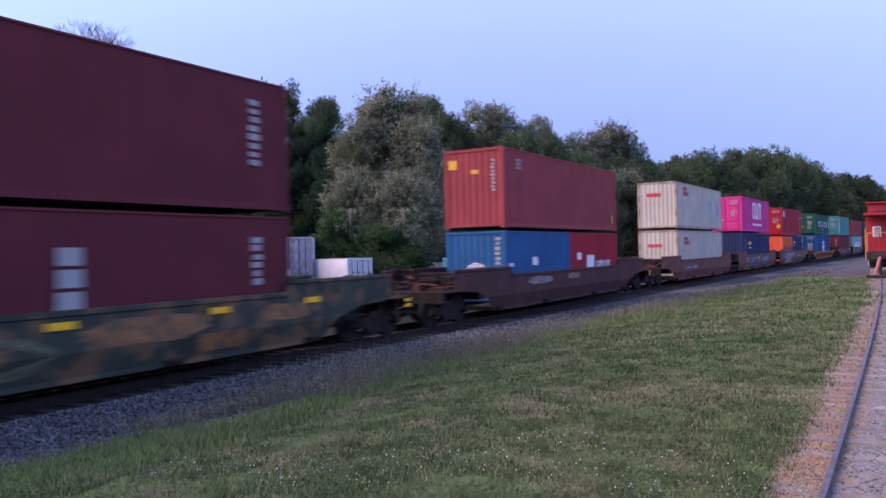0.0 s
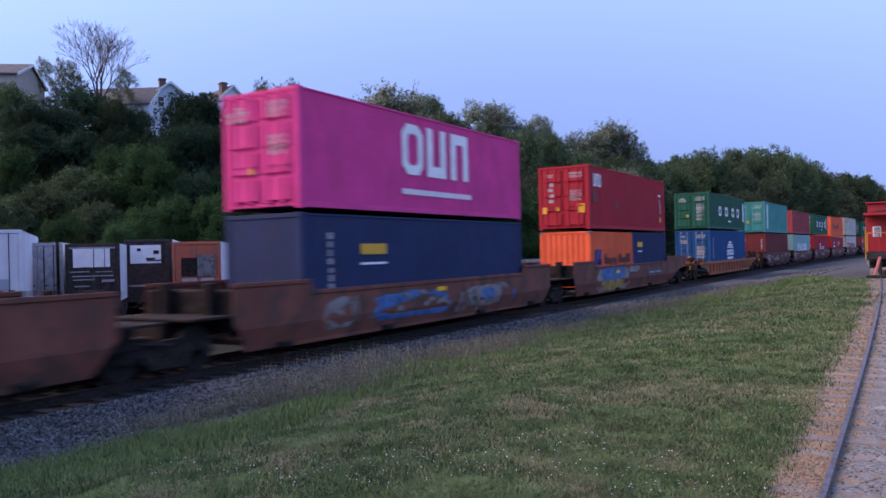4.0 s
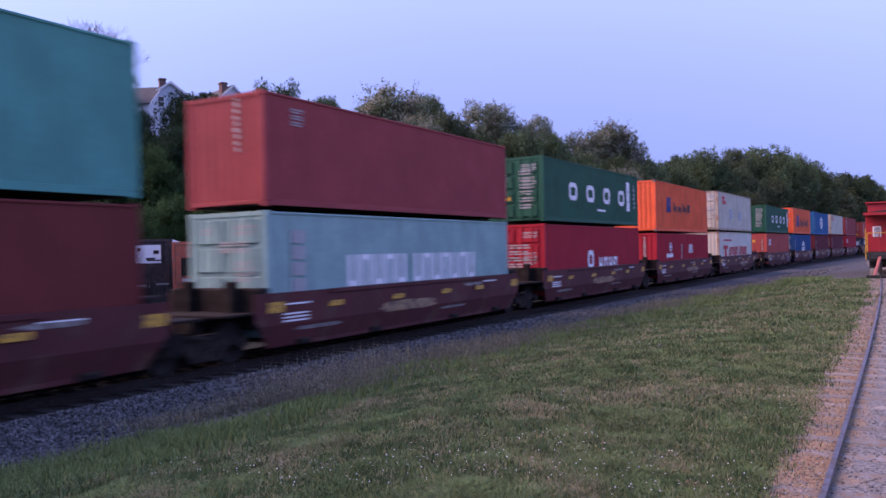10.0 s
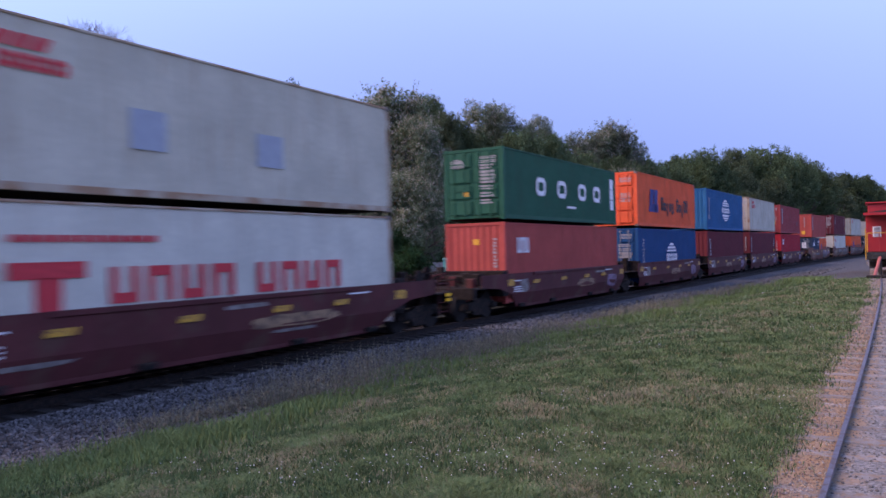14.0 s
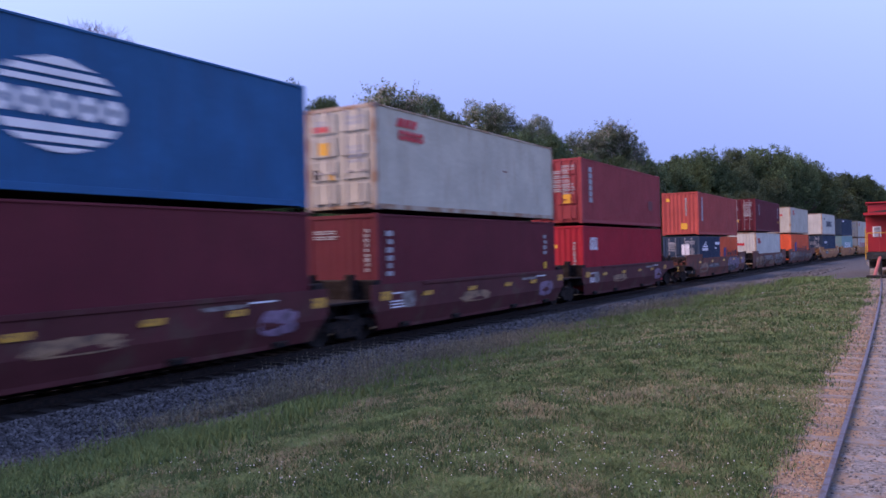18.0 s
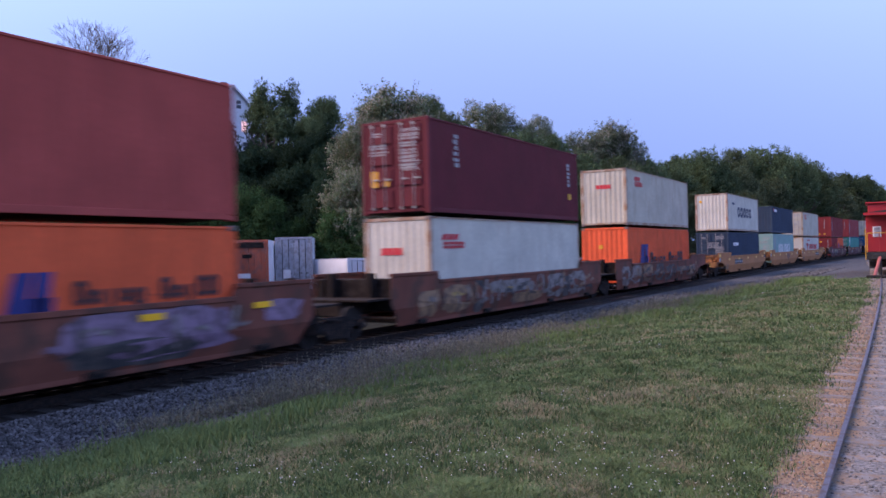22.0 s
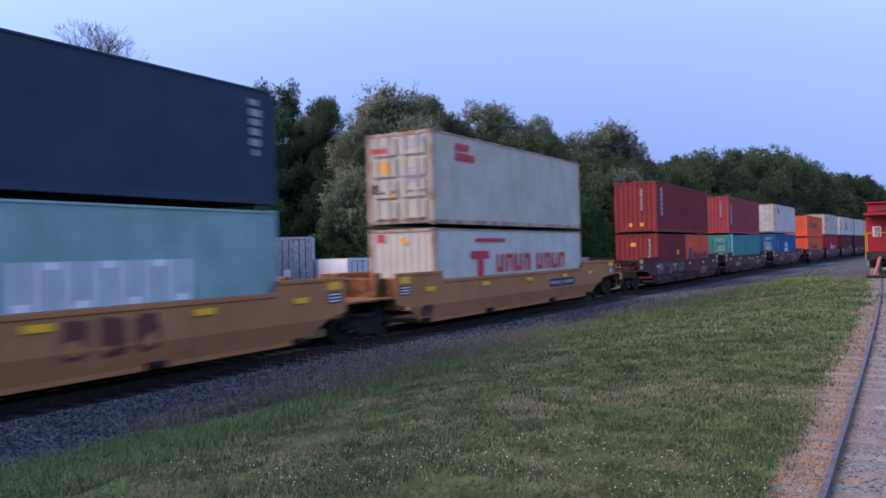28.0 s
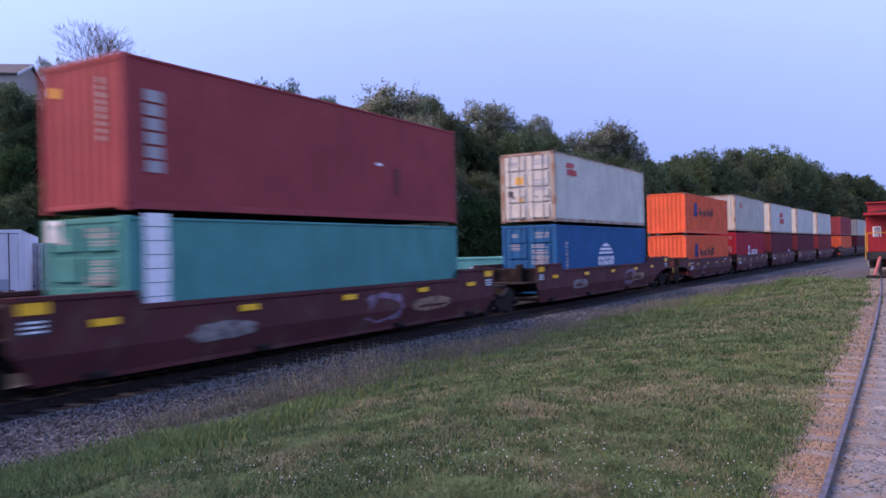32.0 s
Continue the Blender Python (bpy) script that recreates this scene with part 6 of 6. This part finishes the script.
def skip_bin(px, depth):
    x, y = seen_at(px, depth)
    t = thing("waste_skip", "tall mint green steel waste skip in the yard", "skip", "", pose(x, y, -1.4, 0, 0, 28))
    g = Geo().prism([(-1.05, 0), (1.05, 0), (1.15, 2.7), (-1.15, 2.7)], -2.4, 2.4)
    part("body", g, TEAL_BIN, t)
    for k in range(11):
        part("rib", Geo().box(-.04, .04, -1.16, -1.06, .1, 2.6, .01), TEAL_BIN, t, at=pose(-2.2 + k * .44, 0, 0))
    part("rim", Geo().box(-2.45, 2.45, -1.22, -1.1, 2.62, 2.76, .01).box(-2.45, 2.45, 1.1, 1.22, 2.62, 2.76, .01), TEAL_BIN, t)
    part("arm", Geo().tube((-1.9, -1.2, .7), (-1.9, -1.3, 2.9), .06, 6), DARK, t)
    part("sign", Geo().box(-.6, .3, -1.225, -1.2, 1.6, 2.1), MARK["white"], t)
    return t


skip_bin(845, 54.8)


# ---------- caboose on the siding ----------
CAB_RED = mat("caboose_red", (.40, .020, .022), rough=.5, var=.18, scale=1.5, grain=30, bump=.05)
CAB_DARK = mat("caboose_black", (.02, .02, .02), rough=.7, bump=.1)
CAB_YEL = mat("handrail_yellow", (.65, .34, .03), rough=.5, bump=0)


def caboose():
    y0 = 46.8
    c = thing("caboose", "bright red caboose with yellow handrails on the siding", "railway caboose", "", pose(siding_x(y0), y0, .06, 0, 0, 1.2))
    W, F, H, L = 1.36, 1.15, 3.2, 9.0
    part("body", Geo().box(-W, W, 1.0, L, F, H, .02), CAB_RED, c)
    roof = [(-W - .12, H - .02), (-W * .6, H + .10), (0, H + .15), (W * .6, H + .10), (W + .12, H - .02), (W + .12, H - .1), (-W - .12, H - .1)]
    g = Geo()
    n = len(roof)
    g.add([(a, -.15, b) for a, b in roof] + [(a, L + 1.0, b) for a, b in roof], [tuple(range(n))[::-1], tuple(range(n, 2 * n))] + [(i, (i + 1) % n, n + (i + 1) % n, n + i) for i in range(n)])
    part("roof", g, CAB_DARK, c)
    part("roof_fascia", Geo().box(-W - .1, W + .1, -.185, -.155, H - .12, H + .02, .005), CAB_RED, c)
    part("cupola", Geo().box(-W + .1, W - .1, 3.2, 6.0, H + .1, H + .62, .03), CAB_RED, c)
    part("cupola_roof", Geo().box(-W - .02, W + .02, 3.05, 6.15, H + .62, H + .7, .03), CAB_RED, c)
    for x in (-.85, .5):
        wn = part("window", Geo().box(x - .2, x + .2, .95, .99, 1.95, 2.5, .01), MARK["white"], c)
        part("pane", Geo().box(x - .14, x + .14, .935, .948, 2.0, 2.45), ALU, wn)
    part("door", Geo().box(-.38, .28, .95, .99, F, 3.0, .01), CAB_DARK, c)
    part("platform", Geo().box(-W, W, 0, 1.0, F - .18, F - .02, .02), CAB_DARK, c)
    part("end_sill", Geo().box(-W, W, -.12, 0, F - .4, F, .02), CAB_DARK, c)
    for x in (-W + .05, -.75, -.3, .3, .75, W - .05):
        part("handrail", Geo().tube((x, .05, F), (x, .05, F + 1.0), .025, 6), CAB_YEL if abs(x) > 1 else CAB_RED, c)
    part("top_rail", Geo().tube((-W + .05, .05, F + 1.0), (W - .05, .05, F + 1.0), .025, 6), CAB_YEL, c)
    part("grab_rail", Geo().tube((-W - .03, .12, F - .4), (-W - .03, .12, F + 1.25), .022, 6).tube((-W - .03, .95, F + .1), (-W - .03, .95, F + 1.25), .022, 6), CAB_YEL, c)
    for s in (-1, 1):
        part("step", Geo().box(s * 1.1 - .15, s * 1.1 + .15, .1, .8, .3, .36).box(s * 1.1 - .15, s * 1.1 + .15, .1, .8, .62, .68).box(s * 1.1 - .15, s * 1.1 + .15, .8, .83, .3, F - .2), CAB_DARK, c)
    part("underframe", Geo().box(-.4, .4, 0, L, .55, F - .05, .03).box(-W + .1, W - .1, 2.6, 6.4, .45, F - .1, .04), CAB_DARK, c)
    part("coupler", Geo().box(-.12, .12, -.75, 0, .72, 1.0, .04), CAB_DARK, c)
    for yb in (1.9, 7.6):
        b = part("bogie", Geo().box(-.9, .9, yb - .2, yb + .2, .3, .6, .03), CAB_DARK, c)
        for s in (-1, 1):
            part("side_frame", Geo().box(s * 1.0 - .07, s * 1.0 + .07, yb - 1.1, yb + 1.1, .3, .62, .04), CAB_DARK, b)
            for q in (-.8, .8):
                part("wheel", Geo().tube((s * .69, yb + q, .42), (s * .83, yb + q, .42), .42, 20), CAB_DARK, b)
    # stop at the end of the siding
    st = thing("bumper_stop", "faded red steel track stop with slanting braces", "track stop", "", pose(siding_x(44.0), 44.0, .05))
    for s in (-.755, .755):
        part("brace", Geo().tube((s - .25, -.9, .02), (s, .55, .95), .075, 8), mat("faded_red_steel", (.45, .12, .10), var=.2, scale=4, bump=.1), st)
        part("upright", Geo().tube((s, .55, 0), (s, .55, 1.0), .075, 8), CAB_DARK, st)
    part("crossbeam", Geo().box(-1.1, 1.1, .45, .65, .8, 1.1, .03), CAB_DARK, st)
    part("base_beam", Geo().box(-1.35, 1.2, -1.2, -.95, -.03, .1, .03), TIE, st)


caboose()


# ---------- grass, weeds, stones ----------
def patchy(x, y, s, seed):
    """A smooth random field from a few crossing waves, about -1 to 1."""
    r = np.random.default_rng(seed)
    v = 0
    for k in range(7):
        a, q, p = r.uniform(0, 6.3), s * r.uniform(.5, 2.2), r.uniform(0, 6.3)
        v = v + np.sin((x * math.cos(a) + y * math.sin(a)) * q + p)
    return v / 3.2


def lawn_places(rnd, n, d0, d1, a0=-1.0, a1=61.0):
    """Places spread before the camera, denser near it."""
    d = d0 * (d1 / d0) ** rnd.uniform(0, 1, n)
    a = np.radians(rnd.uniform(a0, a1, n))
    return -d * np.sin(a), d * np.cos(a)


def blades(name, material, x, y, h, w, lean, rnd, label):
    n = len(x)
    z = ground_z(x, y)
    a = rnd.uniform(0, 2 * math.pi, n)
    dx, dy = np.cos(a) * w, np.sin(a) * w
    b = rnd.uniform(0, 2 * math.pi, n)
    l1 = lean * h * rnd.uniform(.2, 1.0, n)
    v = np.empty((n, 5, 3), np.float32)
    v[:, 0] = np.stack([x - dx, y - dy, z - .01], 1)
    v[:, 1] = np.stack([x + dx, y + dy, z - .01], 1)
    mx, my, mz = x + np.cos(b) * l1 * .35, y + np.sin(b) * l1 * .35, z + h * .6
    v[:, 2] = np.stack([mx + dx * .7, my + dy * .7, mz], 1)
    v[:, 3] = np.stack([mx - dx * .7, my - dy * .7, mz], 1)
    v[:, 4] = np.stack([x + np.cos(b) * l1, y + np.sin(b) * l1, z + h * (1 - .25 * (l1 / h) ** 2)], 1)
    i = np.arange(n)[:, None] * 5
    tri = np.concatenate([i + [0, 1, 2], i + [0, 2, 3], i + [3, 2, 4]], 1).reshape(-1, 3)
    me = quick_mesh(name, v.reshape(-1, 3), tri)
    me.materials.append(material)
    return tagged(new(name, me), label, name.replace("_", " "), kind="stuff")


GRASS = mat("grass_blades", (.118, .178, .074), rough=.85, spec=.08, var=.5, scale=2.4, grain=6, bump=0, island=.2)
DRY = mat("dry_grass_blades", (.275, .25, .15), rough=.85, spec=.08, var=.35, scale=2.7, grain=4, bump=0, island=.13)
SEED = mat("seed_heads", (.185, .172, .128), rough=.9, spec=.1, var=.3, scale=1.5, grain=4, bump=0, island=.4)
TUFT = mat("tuft_blades", (.060, .110, .045), rough=.85, spec=.08, var=.3, scale=2, grain=4, bump=0, island=.15)
TALL = mat("tall_grass_blades", (.135, .20, .075), rough=.85, spec=.08, var=.35, scale=1.2, grain=4, bump=0, island=.25)


def edge_of_lawn(x, y):
    """Where the mown grass grows: between the ballast and the earth strip, up to the gravel."""
    b = verge(y)
    wave = patchy(x, y, .9, 3) * .35
    left = x - b > -8.15 + wave + .10 * np.clip(y - 18.5, 0, 28)
    right = x - siding_x(y) < -1.06 + patchy(x, y, 2.2, 4) * .07 - np.abs(np.random.default_rng(40).normal(0, .16, np.shape(x)))
    return left & right & (y < 43.0 + .06 * (x + 2) + wave * 2) & (y > 2)


def lawn():
    rnd = np.random.default_rng(21)
    x, y = lawn_places(rnd, 1000000, 4.5, 58)
    k = edge_of_lawn(x, y)
    x, y = x[k], y[k]
    d = np.hypot(x, y)
    f = patchy(x, y, 1.0, 9) * .8 + patchy(x, y, 3.2, 10) * .75 + rnd.normal(0, .6, len(x))
    dry = f > .6
    tuft = np.clip(patchy(x, y, 2.3, 14), 0, 1)
    h = (.02 + .026 * rnd.uniform(0, 1, len(x)) + .05 * tuft ** 2 + .035 * np.clip(patchy(x, y, 6.5, 17), 0, 1)) * np.clip(d / 14, .9, 1.5)
    w = .0018 + .00038 * d
    blades("grass", GRASS, x[~dry], y[~dry], h[~dry], w[~dry], 1.7, rnd, "short mown grass with uneven green tufts")
    blades("dry_grass", DRY, x[dry], y[dry], h[dry] * .85, w[dry], 1.5, rnd, "dry straw-coloured grass among the lawn")
    # darker clumps and dry wisps
    for name, m, count, each, lo, hi, label in (("grass_tufts", TUFT, 2500, 55, .04, .10, "darker green grass tufts in the lawn"), ("dry_wisps", DRY, 1900, 34, .03, .08, "small dry wisps in the lawn")):
        cx, cy = lawn_places(rnd, count, 5, 46)
        k = edge_of_lawn(cx, cy)
        cx, cy = cx[k], cy[k]
        r = rnd.uniform(.05, .24, len(cx)) * np.clip(np.hypot(cx, cy) / 12, .8, 2.2)
        x = np.repeat(cx, each) + rnd.normal(0, 1, len(cx) * each) * np.repeat(r, each)
        y = np.repeat(cy, each) + rnd.normal(0, 1, len(cx) * each) * np.repeat(r, each)
        d = np.hypot(x, y)
        blades(name, m, x, y, rnd.uniform(lo, hi, len(x)) * np.clip(d / 14, .9, 1.4), .0016 + .00034 * d, 1.3, rnd, label)
    # taller fringe along the ballast
    x = rnd.normal(0, 1, 90000)
    y = 3.5 * (46 / 3.5) ** rnd.uniform(0, 1, 90000)
    c = verge(y) - 8.25 + patchy(x * 0, y, .9, 3) * .35 + .10 * np.clip(y - 18.5, 0, 28)
    x = c + x * .55 + .2
    h = rnd.uniform(.04, .15, len(x)) * np.clip(1 + patchy(x, y, 1.1, 15) * .5, .4, 1.6) * (1 + np.clip((y - 14) / 20, 0, .8))
    blades("tall_grass", TALL, x, y, h, .0018 + .0004 * np.hypot(x, y), .9, rnd, "taller uncut grass along the ballast")


def weeds():
    rnd = np.random.default_rng(22)
    n = 10000
    y = 7 * (40 / 7) ** rnd.uniform(0, 1, n)
    x = verge(y) - 8.5 + rnd.normal(0, .62, n) + .08 * np.clip(y - 18.5, 0, 28)
    keep = patchy(x, y, 1.0, 16) > -.55
    x, y = x[keep], y[keep]
    z = ground_z(x, y)
    n = len(x)
    h = rnd.uniform(.14, .5, n) * np.clip(1 + .45 * patchy(x, y, .7, 19), .4, 1.5)
    a = rnd.uniform(0, 6.3, n)
    lx, ly = np.cos(a) * h * .18, np.sin(a) * h * .18
    d = np.hypot(x, y)
    w = .0011 + .00020 * d
    vs, fs = [], []
    i0 = 0

    def add(v, tri):
        nonlocal i0
        m = v.shape[1]
        vs.append(v.reshape(-1, 3))
        fs.append((np.arange(n)[:, None, None] * m + np.array(tri)[None] + i0).reshape(-1, 3))
        i0 += n * m
    ux, uy = np.cos(a + 1.2), np.sin(a + 1.2)
    add(np.stack([np.stack([x - ux * w, y - uy * w, z], 1), np.stack([x + ux * w, y + uy * w, z], 1), np.stack([x + lx, y + ly, z + h], 1)], 1), [[0, 1, 2]])
    for k in range(5):                       # feathery heads
        q = .62 + .09 * k
        s = (.034 - .0045 * k) * rnd.uniform(.6, 1.2, n)
        b = rnd.uniform(0, 6.3, n)
        px, py, pz = x + lx * q, y + ly * q, z + h * q
        ex, ey = np.cos(b) * s, np.sin(b) * s
        add(np.stack([np.stack([px, py, pz], 1), np.stack([px + ex - ey * .2, py + ey + ex * .2, pz + s * .7], 1), np.stack([px + ex * .6 + ey * .2, py + ey * .6 - ex * .2, pz + s * 1.2], 1)], 1), [[0, 1, 2]])
    me = quick_mesh("weeds", np.concatenate(vs), np.concatenate(fs))
    me.materials.append(SEED)
    tagged(new("weeds", me), "tall brownish weeds with feathery seed heads", "weeds", kind="stuff")


def scatter_stones(name, x, y, z, size, material, label, rnd):
    n = len(x)
    base = np.array([(1, 0, 0), (-1, 0, 0), (0, 1, 0), (0, -1, 0), (0, 0, 1), (0, 0, -1)], float)
    v = base[None] * rnd.uniform(.6, 1.25, (n, 6, 1)) + rnd.normal(0, .16, (n, 6, 3))
    a = rnd.uniform(0, 6.3, n)
    c, s = np.cos(a)[:, None], np.sin(a)[:, None]
    t = rnd.uniform(-.8, .8, n)
    ct, st = np.cos(t)[:, None], np.sin(t)[:, None]
    vx, vy, vz = v[..., 0], v[..., 1], v[..., 2]
    vx, vz = vx * ct - vz * st, vx * st + vz * ct
    v = np.stack([vx * c - vy * s, vx * s + vy * c, vz * .8], -1) * size[:, None, None]
    v += np.stack([x, y, z + size * .25], 1)[:, None]
    tri = np.array([(0, 2, 4), (2, 1, 4), (1, 3, 4), (3, 0, 4), (2, 0, 5), (1, 2, 5), (3, 1, 5), (0, 3, 5)])
    me = quick_mesh(name, v.reshape(-1, 3), (np.arange(n)[:, None, None] * 6 + tri[None]).reshape(-1, 3))
    me.materials.append(material)
    return tagged(new(name, me), label, name.replace("_", " "), kind="stuff")


STONE = mat("ballast_stone", (.096, .096, .098), rough=.9, spec=.2, var=.35, scale=3, grain=30, bump=.2, island=.75)
PEBBLE = mat("pebbles", (.19, .18, .17), rough=.95, spec=.15, var=.3, scale=4, grain=30, bump=.2, island=.5)
LITTER = mat("dead_leaves", (.30, .205, .15), rough=.95, spec=.1, var=.3, scale=4, grain=20, bump=.2, island=.5)


def stones():
    rnd = np.random.default_rng(23)
    y = 3 * (70 / 3) ** rnd.uniform(0, 1, 75000)
    x = verge(y) + rnd.uniform(-11.95, -7.9, len(y)) + .06 * np.clip(y - 18.5, 0, 37)
    z = ground_z(x, y)
    scatter_stones("ballast", x, y, z, rnd.uniform(.016, .052, len(y)) * np.clip(np.hypot(x, y) / 16, .9, 2.0), STONE, "loose grey crushed-stone ballast", rnd)
    y = 4.5 * (44 / 4.5) ** rnd.uniform(0, 1, 16000)
    x = siding_x(y) + rnd.uniform(-1.45, 1.3, len(y))
    scatter_stones("pebbles", x, y, ground_z(x, y), rnd.uniform(.006, .02, len(y)) * np.clip(y / 12, .8, 2), PEBBLE, "small pebbles between the rails of the siding", rnd)
    y = 4.5 * (44 / 4.5) ** rnd.uniform(0, 1, 13000)
    x = siding_x(y) - .80 - np.abs(rnd.normal(0, .38, len(y)))
    scatter_stones("leaf_litter", x, y, ground_z(x, y), rnd.uniform(.005, .013, len(y)) * np.clip(y / 12, .8, 2), LITTER, "reddish dead leaves and bark beside the rail", rnd)


def clover():
    rnd = np.random.default_rng(24)
    x, y = lawn_places(rnd, 4200, 5, 34)
    k = edge_of_lawn(x, y) & (patchy(x, y, 1.1, 30) > .62)
    x, y = x[k], y[k]
    scatter_stones("clover_flowers", x, y, ground_z(x, y) + rnd.uniform(.06, .10, len(x)), rnd.uniform(.004, .0085, len(x)) * np.clip(np.hypot(x, y) / 14, .9, 1.6), MARK["white"], "small white clover flowers in the lawn", rnd)


lawn()
weeds()
stones()
clover()


# ---------- what moves ----------
def motions():
    times = [0, 2, 4, 6, 8, 10, 12, 14, 16, 18, 20, 22, 24, 26, 28, 30, 32]
    for ob, mid, z in RUN:
        walk(ob, [(t, track_pose(mid - SPEED * t, z)) for t in times])
    turn = -SPEED / .457
    seen = {}
    for w, s in WHEELS:
        if s not in seen:
            rows = [(k / FPS, Matrix.Translation((0, s, .457)) @ Matrix.Rotation(turn * k / FPS * -1, 4, "X")) for k in range(32 * FPS + 1)]
            walk(w, rows)
            seen[s] = w
        else:
            w.rotation_mode = "QUATERNION"
            a = w.animation_data_create()
            a.action = seen[s].animation_data.action
            a.action_slot = seen[s].animation_data.action_slot


motions()
